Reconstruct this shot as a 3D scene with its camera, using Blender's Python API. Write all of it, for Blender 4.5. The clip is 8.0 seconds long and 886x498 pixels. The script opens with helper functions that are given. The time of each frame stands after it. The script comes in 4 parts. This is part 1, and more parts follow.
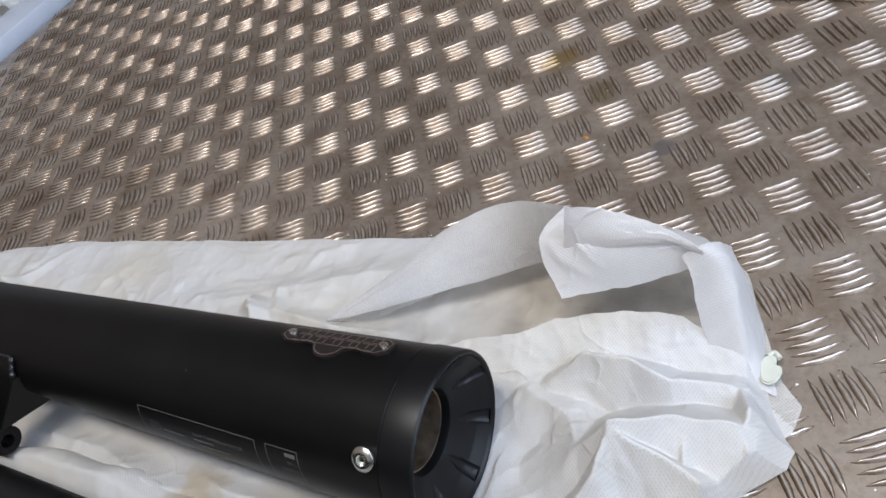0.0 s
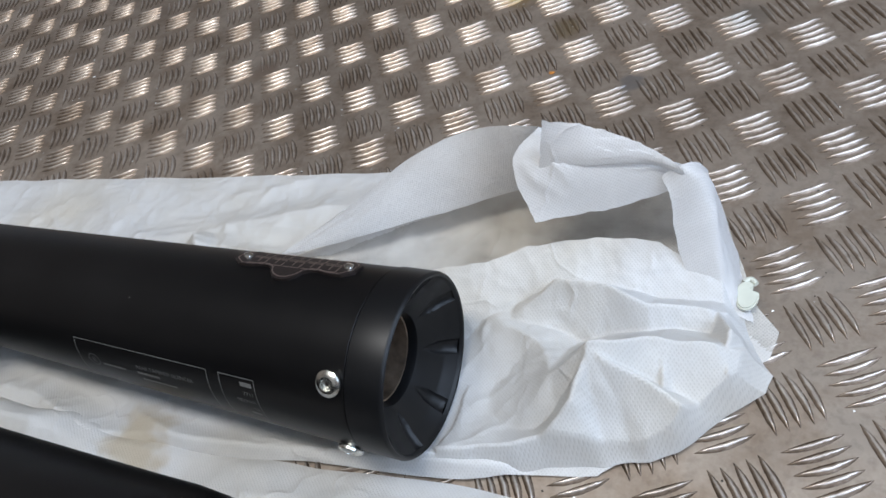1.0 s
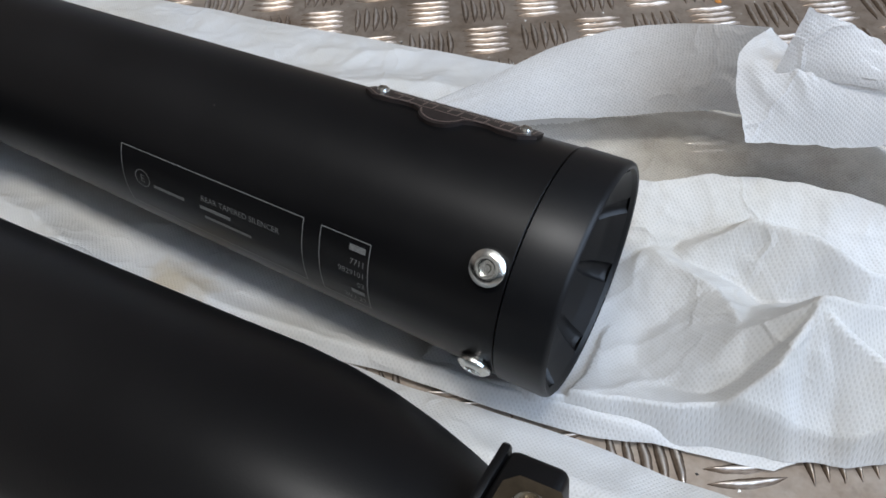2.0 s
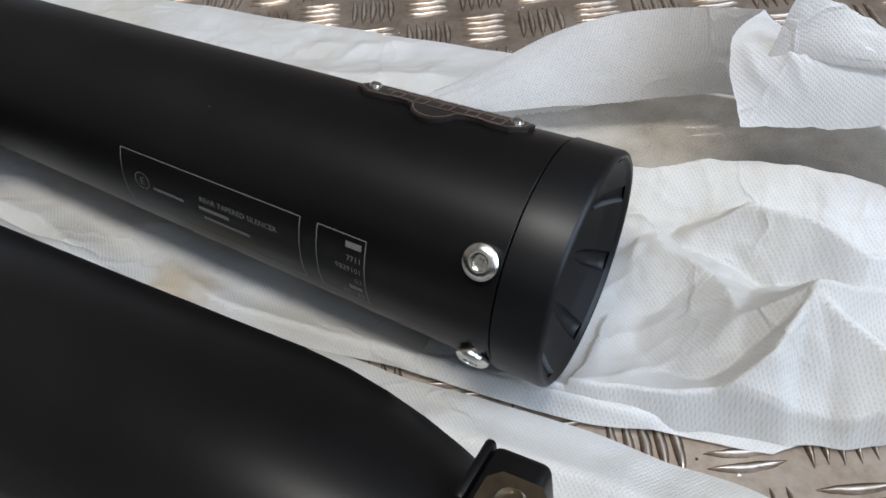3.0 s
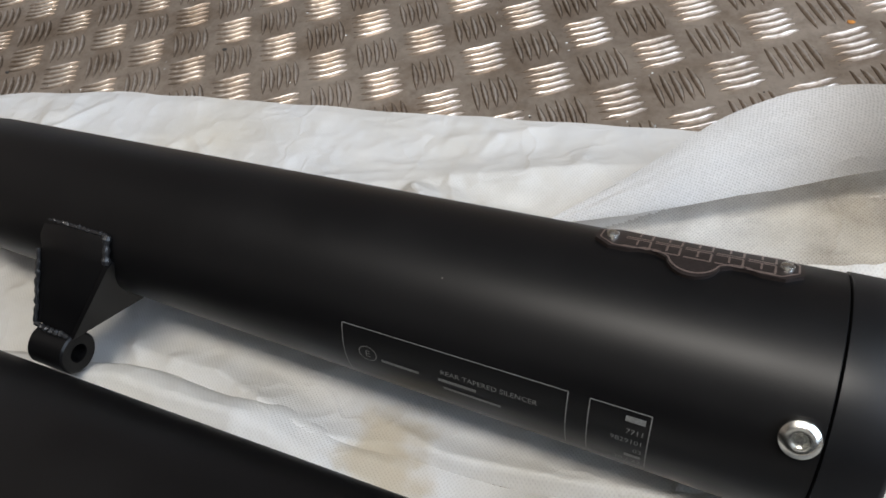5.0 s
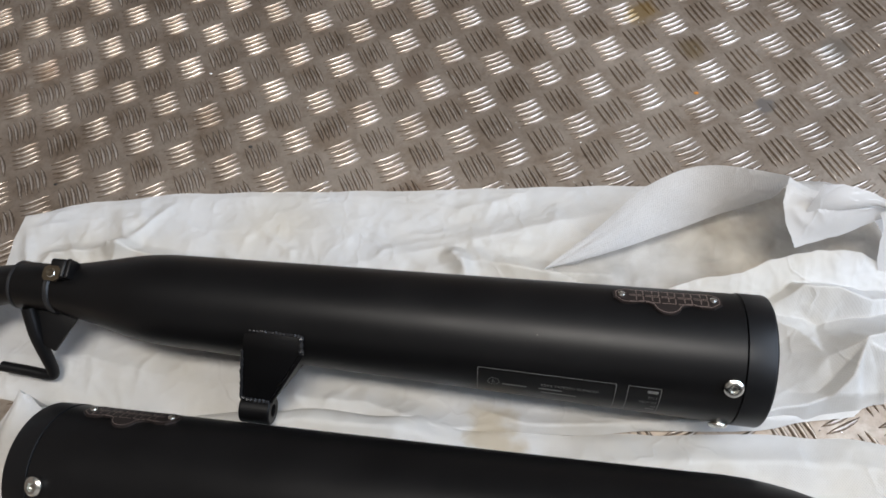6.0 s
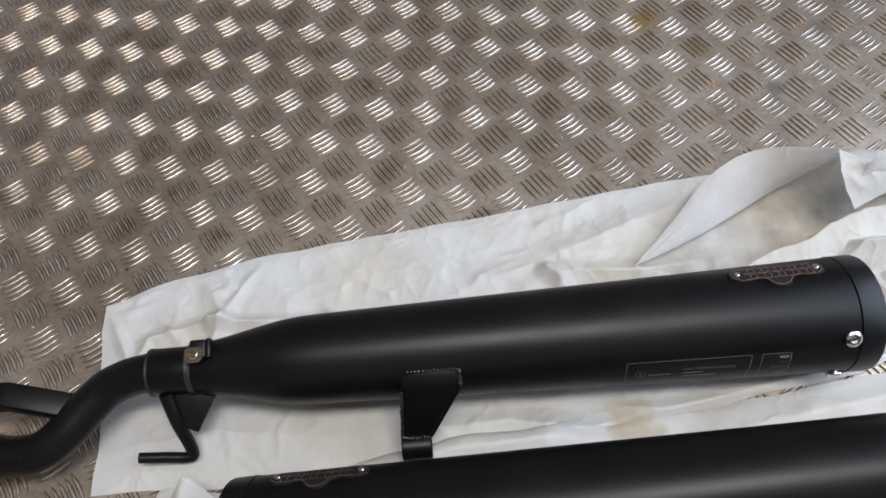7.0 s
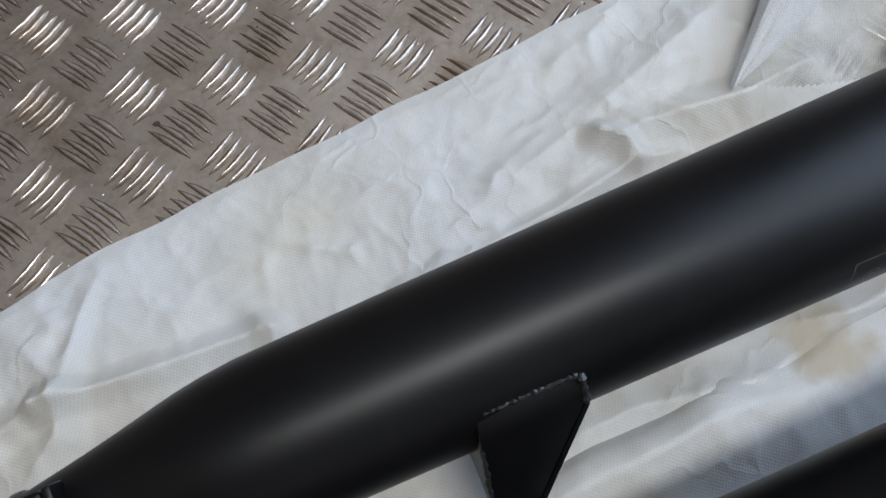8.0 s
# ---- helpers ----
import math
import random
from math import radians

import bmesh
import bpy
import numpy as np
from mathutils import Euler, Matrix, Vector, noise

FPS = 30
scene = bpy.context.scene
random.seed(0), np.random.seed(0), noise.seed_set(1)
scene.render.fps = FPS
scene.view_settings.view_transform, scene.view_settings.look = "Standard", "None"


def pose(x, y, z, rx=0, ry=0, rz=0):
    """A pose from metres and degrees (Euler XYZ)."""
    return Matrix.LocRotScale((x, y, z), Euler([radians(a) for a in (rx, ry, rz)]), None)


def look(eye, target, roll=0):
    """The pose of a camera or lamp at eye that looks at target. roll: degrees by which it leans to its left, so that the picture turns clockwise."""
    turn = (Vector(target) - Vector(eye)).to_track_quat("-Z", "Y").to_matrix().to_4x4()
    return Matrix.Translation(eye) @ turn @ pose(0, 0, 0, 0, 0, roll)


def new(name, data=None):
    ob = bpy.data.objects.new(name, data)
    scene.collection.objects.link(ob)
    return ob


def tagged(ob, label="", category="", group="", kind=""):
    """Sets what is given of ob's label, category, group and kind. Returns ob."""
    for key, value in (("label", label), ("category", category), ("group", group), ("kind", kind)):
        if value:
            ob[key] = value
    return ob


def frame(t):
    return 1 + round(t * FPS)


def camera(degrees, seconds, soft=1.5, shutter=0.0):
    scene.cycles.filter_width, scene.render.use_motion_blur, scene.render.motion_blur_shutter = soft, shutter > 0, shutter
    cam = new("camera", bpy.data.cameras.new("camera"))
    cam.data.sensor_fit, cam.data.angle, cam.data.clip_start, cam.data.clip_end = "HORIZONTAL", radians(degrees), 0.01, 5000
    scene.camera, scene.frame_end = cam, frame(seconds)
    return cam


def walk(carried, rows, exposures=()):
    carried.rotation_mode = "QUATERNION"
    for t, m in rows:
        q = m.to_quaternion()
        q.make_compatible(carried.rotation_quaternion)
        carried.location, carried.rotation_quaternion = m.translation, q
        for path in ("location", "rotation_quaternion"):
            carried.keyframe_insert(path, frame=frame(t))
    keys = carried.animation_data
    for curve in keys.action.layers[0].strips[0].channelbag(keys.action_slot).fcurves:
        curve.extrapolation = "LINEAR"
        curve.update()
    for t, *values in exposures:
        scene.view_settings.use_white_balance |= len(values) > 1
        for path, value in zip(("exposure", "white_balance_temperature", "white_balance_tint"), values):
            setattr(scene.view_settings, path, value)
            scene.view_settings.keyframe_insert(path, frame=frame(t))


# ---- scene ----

# ---------------------------------------------------------------- camera and path
cam = camera(60.9, 8.0, soft=1.6)
PATH = [
    (0.0, (0.0255, 0.0759, 0.4115), (-1.0032, 1.118, -0.9508), -26.96),
    (0.3, (0.0413, 0.0724, 0.4127), (-0.9002, 1.1552, -0.9527), -26.19),
    (0.5, (0.0487, 0.0733, 0.4084), (-0.8872, 1.1762, -0.9727), -26.98),
    (0.8, (0.0328, 0.0662, 0.4061), (-0.8700, 1.1390, -1.0335), -25.84),
    (1.0, (0.0019, 0.0589, 0.3772), (-0.8808, 1.1188, -1.071), -23.00),
    (1.2, (-0.0428, 0.0439, 0.3444), (-0.9000, 1.0814, -1.1158), -18.52),
    (1.5, (-0.1082, 0.0398, 0.3075), (-0.8957, 1.079, -1.209), -9.86),
    (1.7, (-0.1186, 0.0331, 0.2871), (-0.8990, 1.0464, -1.2111), -8.63),
    (2.0, (-0.1121, 0.0369, 0.2946), (-0.8769, 1.1035, -1.2141), -6.24),
    (3.3, (-0.106, 0.0456, 0.2984), (-0.8999, 1.0597, -1.2317), -10.63),
    (3.5, (-0.1062, 0.0503, 0.2914), (-0.9095, 1.0755, -1.2263), -11.14),
    (4.0, (-0.1141, 0.0533, 0.2913), (-0.9433, 1.0269, -1.2464), -13.74),
    (4.3, (-0.1336, 0.0582, 0.3027), (-1.0254, 1.0308, -1.1873), -16.29),
    (4.5, (-0.1637, 0.0604, 0.3145), (-1.0872, 1.0132, -1.182), -18.40),
    (4.7, (-0.196, 0.0607, 0.3148), (-1.0862, 1.0376, -1.1862), -18.14),
    (5.8, (-0.27, 0.0013, 0.5598), (-0.6567, 0.9286, -1.1695), -10.92),
    (6.0, (-0.323, -0.0188, 0.6093), (-0.6365, 0.9263, -1.1252), -9.54),
    (6.3, (-0.3854, -0.0465, 0.6828), (-0.6462, 0.9677, -1.0541), -8.44),
    (6.5, (-0.4406, -0.064, 0.6859), (-0.6409, 0.9463, -1.0285), -7.40),
    (6.8, (-0.5015, -0.0693, 0.6800), (-0.6199, 0.9547, -1.0796), -6.83),
    (7.0, (-0.4982, -0.0417, 0.662), (-0.5561, 0.9529, -1.0722), -6.52),
    (7.3, (-0.5168, 0.0307, 0.6296), (-0.5098, 0.9701, -1.1470), -7.09),
    (7.5, (-0.5449, 0.0737, 0.5871), (-0.477, 0.9512, -1.2088), -6.77),
    (7.8, (-0.5873, 0.1256, 0.4715), (-0.3606, 0.8632, -1.3712), -0.33),
    (8.0, (-0.5844, 0.1471, 0.395), (-0.3079, 0.7489, -1.4921), 2.75),
]
walk(cam, [(t, look(eye, target, roll)) for t, eye, target, roll in PATH], exposures=[(0.0, -0.03, 6230, 15), (0.6, -0.06, 6200, 15), (1.0, -0.06, 6000, 12), (1.5, -0.15, 5940, 12), (2.0, -0.02, 6000, 12), (3.5, 0.02, 6250, 12), (4.0, 0.03, 6300, 12), (4.5, 0.12, 6420, 12), (6.0, 0.09, 6380, 13), (6.5, 0.12, 6340, 13), (7.0, 0.08, 6260, 13), (7.5, 0.0, 6150, 12), (8.0, -0.14, 5920, 11)])

# ---------------------------------------------------------------- light
world = bpy.data.worlds.new("sky")
scene.world = world
world.use_nodes = True
wn = world.node_tree.nodes
sky = wn.new("ShaderNodeTexSky")
sky.sky_type, sky.sun_disc = "NISHITA", False
sky.sun_elevation, sky.sun_rotation = radians(40), radians(-40)
world.node_tree.links.new(sky.outputs["Color"], wn["Background"].inputs["Color"])
wn["Background"].inputs["Strength"].default_value = 0.12


def area_lamp(name, place, aim, sx, sy, watts, colour):
    data = bpy.data.lights.new(name, "AREA")
    data.shape, data.size, data.size_y, data.energy, data.color = "RECTANGLE", sx, sy, watts, colour
    ob = new(name, data)
    ob.matrix_world = look(place, aim)
    return ob


# strip light under the ceiling and daylight in the tall side opening
area_lamp("strip_light", (-0.14, -0.28, 2.74), (-0.14, -0.28, 0.0), 1.2, 0.40, 64, (1.0, 0.955, 0.86))
area_lamp("side_daylight", (1.23, 0.30, 1.68), (0.0, 0.30, 1.68), 2.0, 2.1, 76, (0.72, 0.85, 1.0))

# ---------------------------------------------------------------- materials


def material(name):
    m = bpy.data.materials.new(name)
    m.use_nodes = True
    nt = m.node_tree
    return m, nt, nt.nodes["Principled BSDF"], nt.nodes["Material Output"]


def node(nt, kind, **values):
    n = nt.nodes.new(kind)
    for key, value in values.items():
        n.inputs[key].default_value = value
    return n


def ramp(nt, source, stops):
    n = nt.nodes.new("ShaderNodeValToRGB")
    while len(n.color_ramp.elements) < len(stops):
        n.color_ramp.elements.new(0.5)
    for e, (at, c) in zip(n.color_ramp.elements, stops):
        e.position, e.color = at, (*c, 1.0) if len(c) == 3 else (c[0], c[0], c[0], 1.0)
    nt.links.new(source, n.inputs["Fac"])
    return n.outputs["Color"]


def coords(nt, space="Object"):
    return nt.nodes.new("ShaderNodeTexCoord").outputs[space]


def noise_tex(nt, vec, scale, detail=4.0, rough=0.55):
    n = node(nt, "ShaderNodeTexNoise", Scale=scale, Detail=detail, Roughness=rough)
    nt.links.new(vec, n.inputs["Vector"])
    return n.outputs["Fac"]


def bump(nt, source, strength, distance, before=None):
    n = node(nt, "ShaderNodeBump", Strength=strength, Distance=distance)
    nt.links.new(source, n.inputs["Height"])
    if before is not None:
        nt.links.new(before, n.inputs["Normal"])
    return n.outputs["Normal"]


def mix_colour(nt, fac, a, b, blend="MIX"):
    n = nt.nodes.new("ShaderNodeMix")
    n.data_type, n.blend_type = "RGBA", blend
    for sock, v in ((n.inputs[0], fac), (n.inputs[6], a), (n.inputs[7], b)):
        if isinstance(v, bpy.types.NodeSocket):
            nt.links.new(v, sock)
        elif isinstance(v, (int, float)):
            sock.default_value = v
        else:
            sock.default_value = (*v, 1.0)
    return n.outputs[2]


def geometry_position(nt):
    return nt.nodes.new("ShaderNodeNewGeometry").outputs["Position"]


def spot(nt, p, x, y, radius, ragged):
    """A stain with a ragged outline: one in its middle, nothing outside."""
    n = node(nt, "ShaderNodeTexNoise", Scale=60.0, Detail=4.0)
    nt.links.new(p, n.inputs["Vector"])
    d = nt.nodes.new("ShaderNodeVectorMath")
    d.operation = "DISTANCE"
    nt.links.new(p, d.inputs[0])
    d.inputs[1].default_value = (x, y, 0.0)
    k = nt.nodes.new("ShaderNodeMath")
    k.operation = "MULTIPLY_ADD"
    nt.links.new(n.outputs["Fac"], k.inputs[0])
    k.inputs[1].default_value = ragged
    nt.links.new(d.outputs["Value"], k.inputs[2])
    lo = radius * 0.45 + ragged * 0.5
    return ramp(nt, k.outputs[0], [(lo, (0.75,)), (radius + ragged * 0.5, (0.0,))])


def make_plate(name, tone, lift, rough, metal, worn=None):
    """Worn aluminium with brown grime in the hollows of the rolling grain; on bars, polished tops carry painted glint
    and grimy feet painted shade.
    """
    m, nt, b, _ = material(name)
    p = geometry_position(nt)
    grime = noise_tex(nt, p, 4.5, 6.0, 0.62)
    fine = noise_tex(nt, p, 160.0, 3.0, 0.6)
    blot = noise_tex(nt, p, 22.0, 5.0, 0.65)
    rust = noise_tex(nt, p, 9.0, 6.0, 0.7)
    c1 = ramp(nt, grime, [(0.30, tone), (0.70, lift)])
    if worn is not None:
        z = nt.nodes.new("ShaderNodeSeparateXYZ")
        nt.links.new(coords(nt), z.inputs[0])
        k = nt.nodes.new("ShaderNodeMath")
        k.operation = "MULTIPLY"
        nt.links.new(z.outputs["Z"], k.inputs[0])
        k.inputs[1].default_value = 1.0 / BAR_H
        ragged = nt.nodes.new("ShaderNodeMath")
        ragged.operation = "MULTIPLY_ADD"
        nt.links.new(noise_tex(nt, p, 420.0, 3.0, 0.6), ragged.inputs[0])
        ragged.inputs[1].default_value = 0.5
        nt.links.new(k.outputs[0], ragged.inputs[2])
        # worn crests and grimy feet also paint in the bars' glint and shade
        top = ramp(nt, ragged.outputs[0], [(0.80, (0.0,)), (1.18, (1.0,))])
        grime_shade = ramp(nt, ragged.outputs[0], [(0.22, (0.30, 0.27, 0.24)), (0.62, (1.0, 1.0, 1.0))])
        c1 = mix_colour(nt, 1.0, c1, grime_shade, "MULTIPLY")
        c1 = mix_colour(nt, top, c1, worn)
    c2 = ramp(nt, blot, [(0.34, (0.50, 0.45, 0.40)), (0.60, (1.0, 1.0, 1.0))])
    c = mix_colour(nt, 0.9, c1, c2, "MULTIPLY")
    speck = ramp(nt, fine, [(0.33, (0.7,)), (0.5, (1.0,))])
    c = mix_colour(nt, 0.5, c, speck, "MULTIPLY")
    c = mix_colour(nt, ramp(nt, rust, [(0.57, (0.0,)), (0.72, (0.55,))]), c, (0.17, 0.105, 0.065))
    for x, y, r, colour in ((-0.268, 0.636, 0.022, (0.32, 0.215, 0.08)), (-0.214, 0.585, 0.016, (0.27, 0.21, 0.13)), (-0.140, 0.518, 0.012, (0.25, 0.24, 0.235)),
                            (-0.07, 0.60, 0.020, (0.27, 0.24, 0.205)), (-0.72, 0.62, 0.022, (0.27, 0.215, 0.17)), (-0.50, 0.52, 0.018, (0.27, 0.21, 0.165))):
        c = mix_colour(nt, spot(nt, p, x, y, r, 0.03), c, colour)
    nt.links.new(c, b.inputs["Base Color"])
    b.inputs["Metallic"].default_value = metal
    r = ramp(nt, blot, [(0.3, (rough + 0.14,)), (0.7, (rough - 0.06,))])
    if worn is not None:
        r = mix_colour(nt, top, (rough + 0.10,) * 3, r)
    nt.links.new(r, b.inputs["Roughness"])
    nt.links.new(bump(nt, blot, 0.25, 0.0008, bump(nt, fine, 0.2, 0.0003)), b.inputs["Normal"])
    return m


BAR_L, BAR_W, BAR_H, BAR_GAP = 0.0322, 0.0042, 0.0023, 0.0064
PLATE = make_plate("grimy_aluminium", (0.34, 0.280, 0.226), (0.63, 0.55, 0.47), 0.38, 0.80)
# darker than the plate: shade of the bars' sides is in the colour
BAR = make_plate("polished_shaded_bar_aluminium", (0.25, 0.196, 0.150), (0.42, 0.345, 0.28), 0.33, 0.78, (0.64, 0.585, 0.53))


def make_fabric(name, see_through, patch=0.0, glow=0.28, colour=(0.72, 0.72, 0.715), aged=(0.94, 0.88, 0.77)):
    """White spun-bonded fabric: embossed dots, light passes, thin layers let the floor show."""
    m, nt, b, out = material(name)
    p = coords(nt, "Object")
    turn = node(nt, "ShaderNodeMapping", Rotation=(0.0, 0.0, radians(33)), Scale=(1.0, 0.9, 1.0))
    nt.links.new(coords(nt, "UV"), turn.inputs["Vector"])
    dots = node(nt, "ShaderNodeTexVoronoi", Scale=690.0, Randomness=0.2)
    dots.voronoi_dimensions = "2D"
    nt.links.new(turn.outputs[0], dots.inputs["Vector"])
    press = ramp(nt, dots.outputs["Distance"], [(0.16, (1.0,)), (0.40, (0.0,))])
    fibres = noise_tex(nt, p, 900.0, 3.0, 0.7)
    cloud = noise_tex(nt, p, 26.0, 4.0, 0.6)
    wrinkle = node(nt, "ShaderNodeTexVoronoi", Scale=19.0)
    wrinkle.feature = "DISTANCE_TO_EDGE"
    warp = node(nt, "ShaderNodeTexNoise", Scale=14.0, Detail=3.0)
    nt.links.new(p, warp.inputs["Vector"])
    nt.links.new(mix_colour(nt, 0.10, p, warp.outputs["Color"], "ADD"), wrinkle.inputs["Vector"])
    fold = ramp(nt, wrinkle.outputs["Distance"], [(0.0, (1.0,)), (0.05, (0.25,)), (0.20, (0.0,))])
    gate = ramp(nt, noise_tex(nt, p, 8.0, 2.0), [(0.42, (0.0,)), (0.62, (1.0,))])
    fold = mix_colour(nt, 1.0, fold, gate, "MULTIPLY")
    stain = noise_tex(nt, p, 7.0, 3.0, 0.5)
    shade = ramp(nt, cloud, [(0.30, tuple(v * 0.88 for v in colour)), (0.68, colour)])
    warm = ramp(nt, stain, [(0.40, (1.0, 1.0, 1.0)), (0.70, aged)])
    c = mix_colour(nt, 1.0, shade, warm, "MULTIPLY")
    c = mix_colour(nt, mix_colour(nt, 1.0, press, (0.20, 0.20, 0.20), "MULTIPLY"), c, (0.50, 0.48, 0.45))
    c = mix_colour(nt, spot(nt, p, -0.362, 0.146, 0.030, 0.04), c, (0.50, 0.42, 0.29))
    nt.links.new(c, b.inputs["Base Color"])
    nt.links.new(ramp(nt, press, [(0.0, (0.60,)), (1.0, (0.34,))]), b.inputs["Roughness"])
    b.inputs["Specular IOR Level"].default_value = 0.4
    nrm = bump(nt, fold, 0.30, 0.003, bump(nt, fibres, 0.25, 0.0002, bump(nt, cloud, 0.18, 0.004)))
    down = node(nt, "ShaderNodeBump", Strength=0.4, Distance=0.0004)
    down.invert = True
    nt.links.new(press, down.inputs["Height"])
    nt.links.new(nrm, down.inputs["Normal"])
    nt.links.new(down.outputs["Normal"], b.inputs["Normal"])
    tl = nt.nodes.new("ShaderNodeBsdfTranslucent")
    nt.links.new(c, tl.inputs["Color"])
    a = node(nt, "ShaderNodeMixShader", Fac=glow)
    nt.links.new(b.outputs[0], a.inputs[1])
    nt.links.new(tl.outputs[0], a.inputs[2])
    tr = nt.nodes.new("ShaderNodeBsdfTransparent")
    k = nt.nodes.new("ShaderNodeMixShader")
    thin = ramp(nt, fibres, [(0.35, (see_through * 0.6,)), (0.65, (see_through * 1.4,))])
    thin = mix_colour(nt, 1.0, thin, ramp(nt, press, [(0.0, (0.75,)), (1.0, (1.5,))]), "MULTIPLY")
    if patch:
        holes = ramp(nt, noise_tex(nt, p, 17.0, 3.0), [(0.38, (0.0,)), (0.62, (patch,))])
        thin = mix_colour(nt, 1.0, thin, holes, "ADD")
    nt.links.new(thin, k.inputs[0])
    nt.links.new(a.outputs[0], k.inputs[1])
    nt.links.new(tr.outputs[0], k.inputs[2])
    nt.links.new(k.outputs[0], out.inputs["Surface"])
    return m


FABRIC = make_fabric("white_spunbond", 0.045)
FABRIC_SHEER = make_fabric("sheer_white_spunbond", 0.17, 0.34, 0.28, (0.72, 0.71, 0.68))
# cuff and thin flap get lighter cloth, with the light on them painted in
FABRIC_CUFF = make_fabric("brightened_doubled_spunbond", 0.05, 0.0, 0.40, (0.84, 0.84, 0.845), (0.97, 0.95, 0.92))
FABRIC_THIN = make_fabric("brightened_thin_spunbond", 0.17, 0.0, 0.42, (0.80, 0.80, 0.805), (0.97, 0.95, 0.92))


def make_coat():
    """Matt black heat paint with a fine tooth and a few pale dust specks."""
    m, nt, b, _ = material("matt_black_coat")
    p = coords(nt)
    tooth = noise_tex(nt, p, 1500.0, 2.0, 0.6)
    haze = noise_tex(nt, p, 14.0, 4.0, 0.6)
    v = node(nt, "ShaderNodeTexVoronoi", Scale=85.0)
    nt.links.new(p, v.inputs["Vector"])
    dust = ramp(nt, v.outputs["Distance"], [(0.018, (1.0,)), (0.03, (0.0,))])
    gate = ramp(nt, noise_tex(nt, p, 60.0, 2.0), [(0.56, (0.0,)), (0.60, (1.0,))])
    d = mix_colour(nt, 1.0, dust, gate, "MULTIPLY")
    base = ramp(nt, haze, [(0.3, (0.0026, 0.0025, 0.0027)), (0.7, (0.0042, 0.0040, 0.0042))])
    nt.links.new(mix_colour(nt, d, base, (0.35, 0.33, 0.30)), b.inputs["Base Color"])
    nt.links.new(ramp(nt, haze, [(0.3, (0.37,)), (0.7, (0.43,))]), b.inputs["Roughness"])
    b.inputs["Specular IOR Level"].default_value = 0.22
    nt.links.new(bump(nt, tooth, 0.12, 0.0002), b.inputs["Normal"])
    return m


def plain(name, colour, rough, metal=0.0, grain=300.0, spread=0.12, relief=0.1):
    m, nt, b, _ = material(name)
    n = noise_tex(nt, coords(nt), grain, 4.0)
    dark = tuple(v * (1 - spread) for v in colour)
    light = tuple(min(1.0, v * (1 + spread)) for v in colour)
    nt.links.new(ramp(nt, n, [(0.3, dark), (0.7, light)]), b.inputs["Base Color"])
    b.inputs["Roughness"].default_value, b.inputs["Metallic"].default_value = rough, metal
    nt.links.new(bump(nt, n, relief, 0.0004), b.inputs["Normal"])
    return m


COAT = make_coat()
WELD = plain("black_weld", (0.012, 0.012, 0.013), 0.36, 0.0, 700.0, 0.3, 0.8)
SATIN = plain("satin_black_cap", (0.0036, 0.0037, 0.0042), 0.40, 0.0, 900.0, 0.15, 0.05)
SATIN.node_tree.nodes["Principled BSDF"].inputs["Specular IOR Level"].default_value = 0.27
ZINC = plain("zinc_steel", (0.66, 0.66, 0.62), 0.24, 1.0, 400.0, 0.15, 0.1)
BRASS = plain("gold_passivated_steel", (0.62, 0.47, 0.26), 0.34, 1.0, 180.0, 0.25, 0.15)
NUT = plain("olive_zinc_nut_plate", (0.07, 0.054, 0.035), 0.48, 0.85, 300.0, 0.2, 0.15)
EMBLEM = plain("dark_bronze_emblem", (0.036, 0.028, 0.026), 0.42, 0.6, 500.0, 0.2, 0.2)
EMBLEM_LINE = plain("emblem_outline", (0.30, 0.24, 0.215), 0.34, 0.8, 500.0, 0.2, 0.1)
ETCH = plain("laser_etching", (0.105, 0.105, 0.10), 0.6, 0.0, 900.0, 0.25, 0.1)
TUBE = plain("perforated_inner_tube", (0.30, 0.23, 0.17), 0.38, 0.9, 120.0, 0.4, 0.3)
RUST = plain("rust", (0.42, 0.17, 0.03), 0.8, 0.0, 600.0, 0.4, 0.5)
TIE = plain("milky_plastic", (0.52, 0.54, 0.47), 0.35, 0.0, 90.0, 0.08, 0.1)
WALL = plain("painted_wall", (0.21, 0.168, 0.138), 0.8, 0.0, 18.0, 0.08, 0.2)
BOUNCE_WALL = plain("pale_bounce_wall", (0.50, 0.47, 0.43), 0.8, 0.0, 18.0, 0.06, 0.2)
CEILING = plain("painted_ceiling", (0.34, 0.32, 0.295), 0.85, 0.0, 12.0, 0.06, 0.2)
CONCRETE = plain("concrete", (0.30, 0.29, 0.27), 0.8, 0.0, 40.0, 0.2, 0.4)
BOARD = plain("pale_blue_board", (0.42, 0.47, 0.55), 0.45, 0.0, 30.0, 0.05, 0.05)
DIRT = plain("dark_grit", (0.03, 0.027, 0.024), 0.9, 0.0, 500.0, 0.3, 0.3)
WHITE_PLASTIC = plain("white_lamp_plastic", (0.8, 0.8, 0.78), 0.4)


def make_film():
    m, nt, b, _ = material("clear_plastic_film")
    b.inputs["Base Color"].default_value = (0.9, 0.93, 0.96, 1.0)
    b.inputs["Roughness"].default_value = 0.12
    b.inputs["Alpha"].default_value = 0.38
    nt.links.new(bump(nt, noise_tex(nt, coords(nt), 40.0, 3.0), 0.6, 0.01), b.inputs["Normal"])
    return m


FILM = make_film()

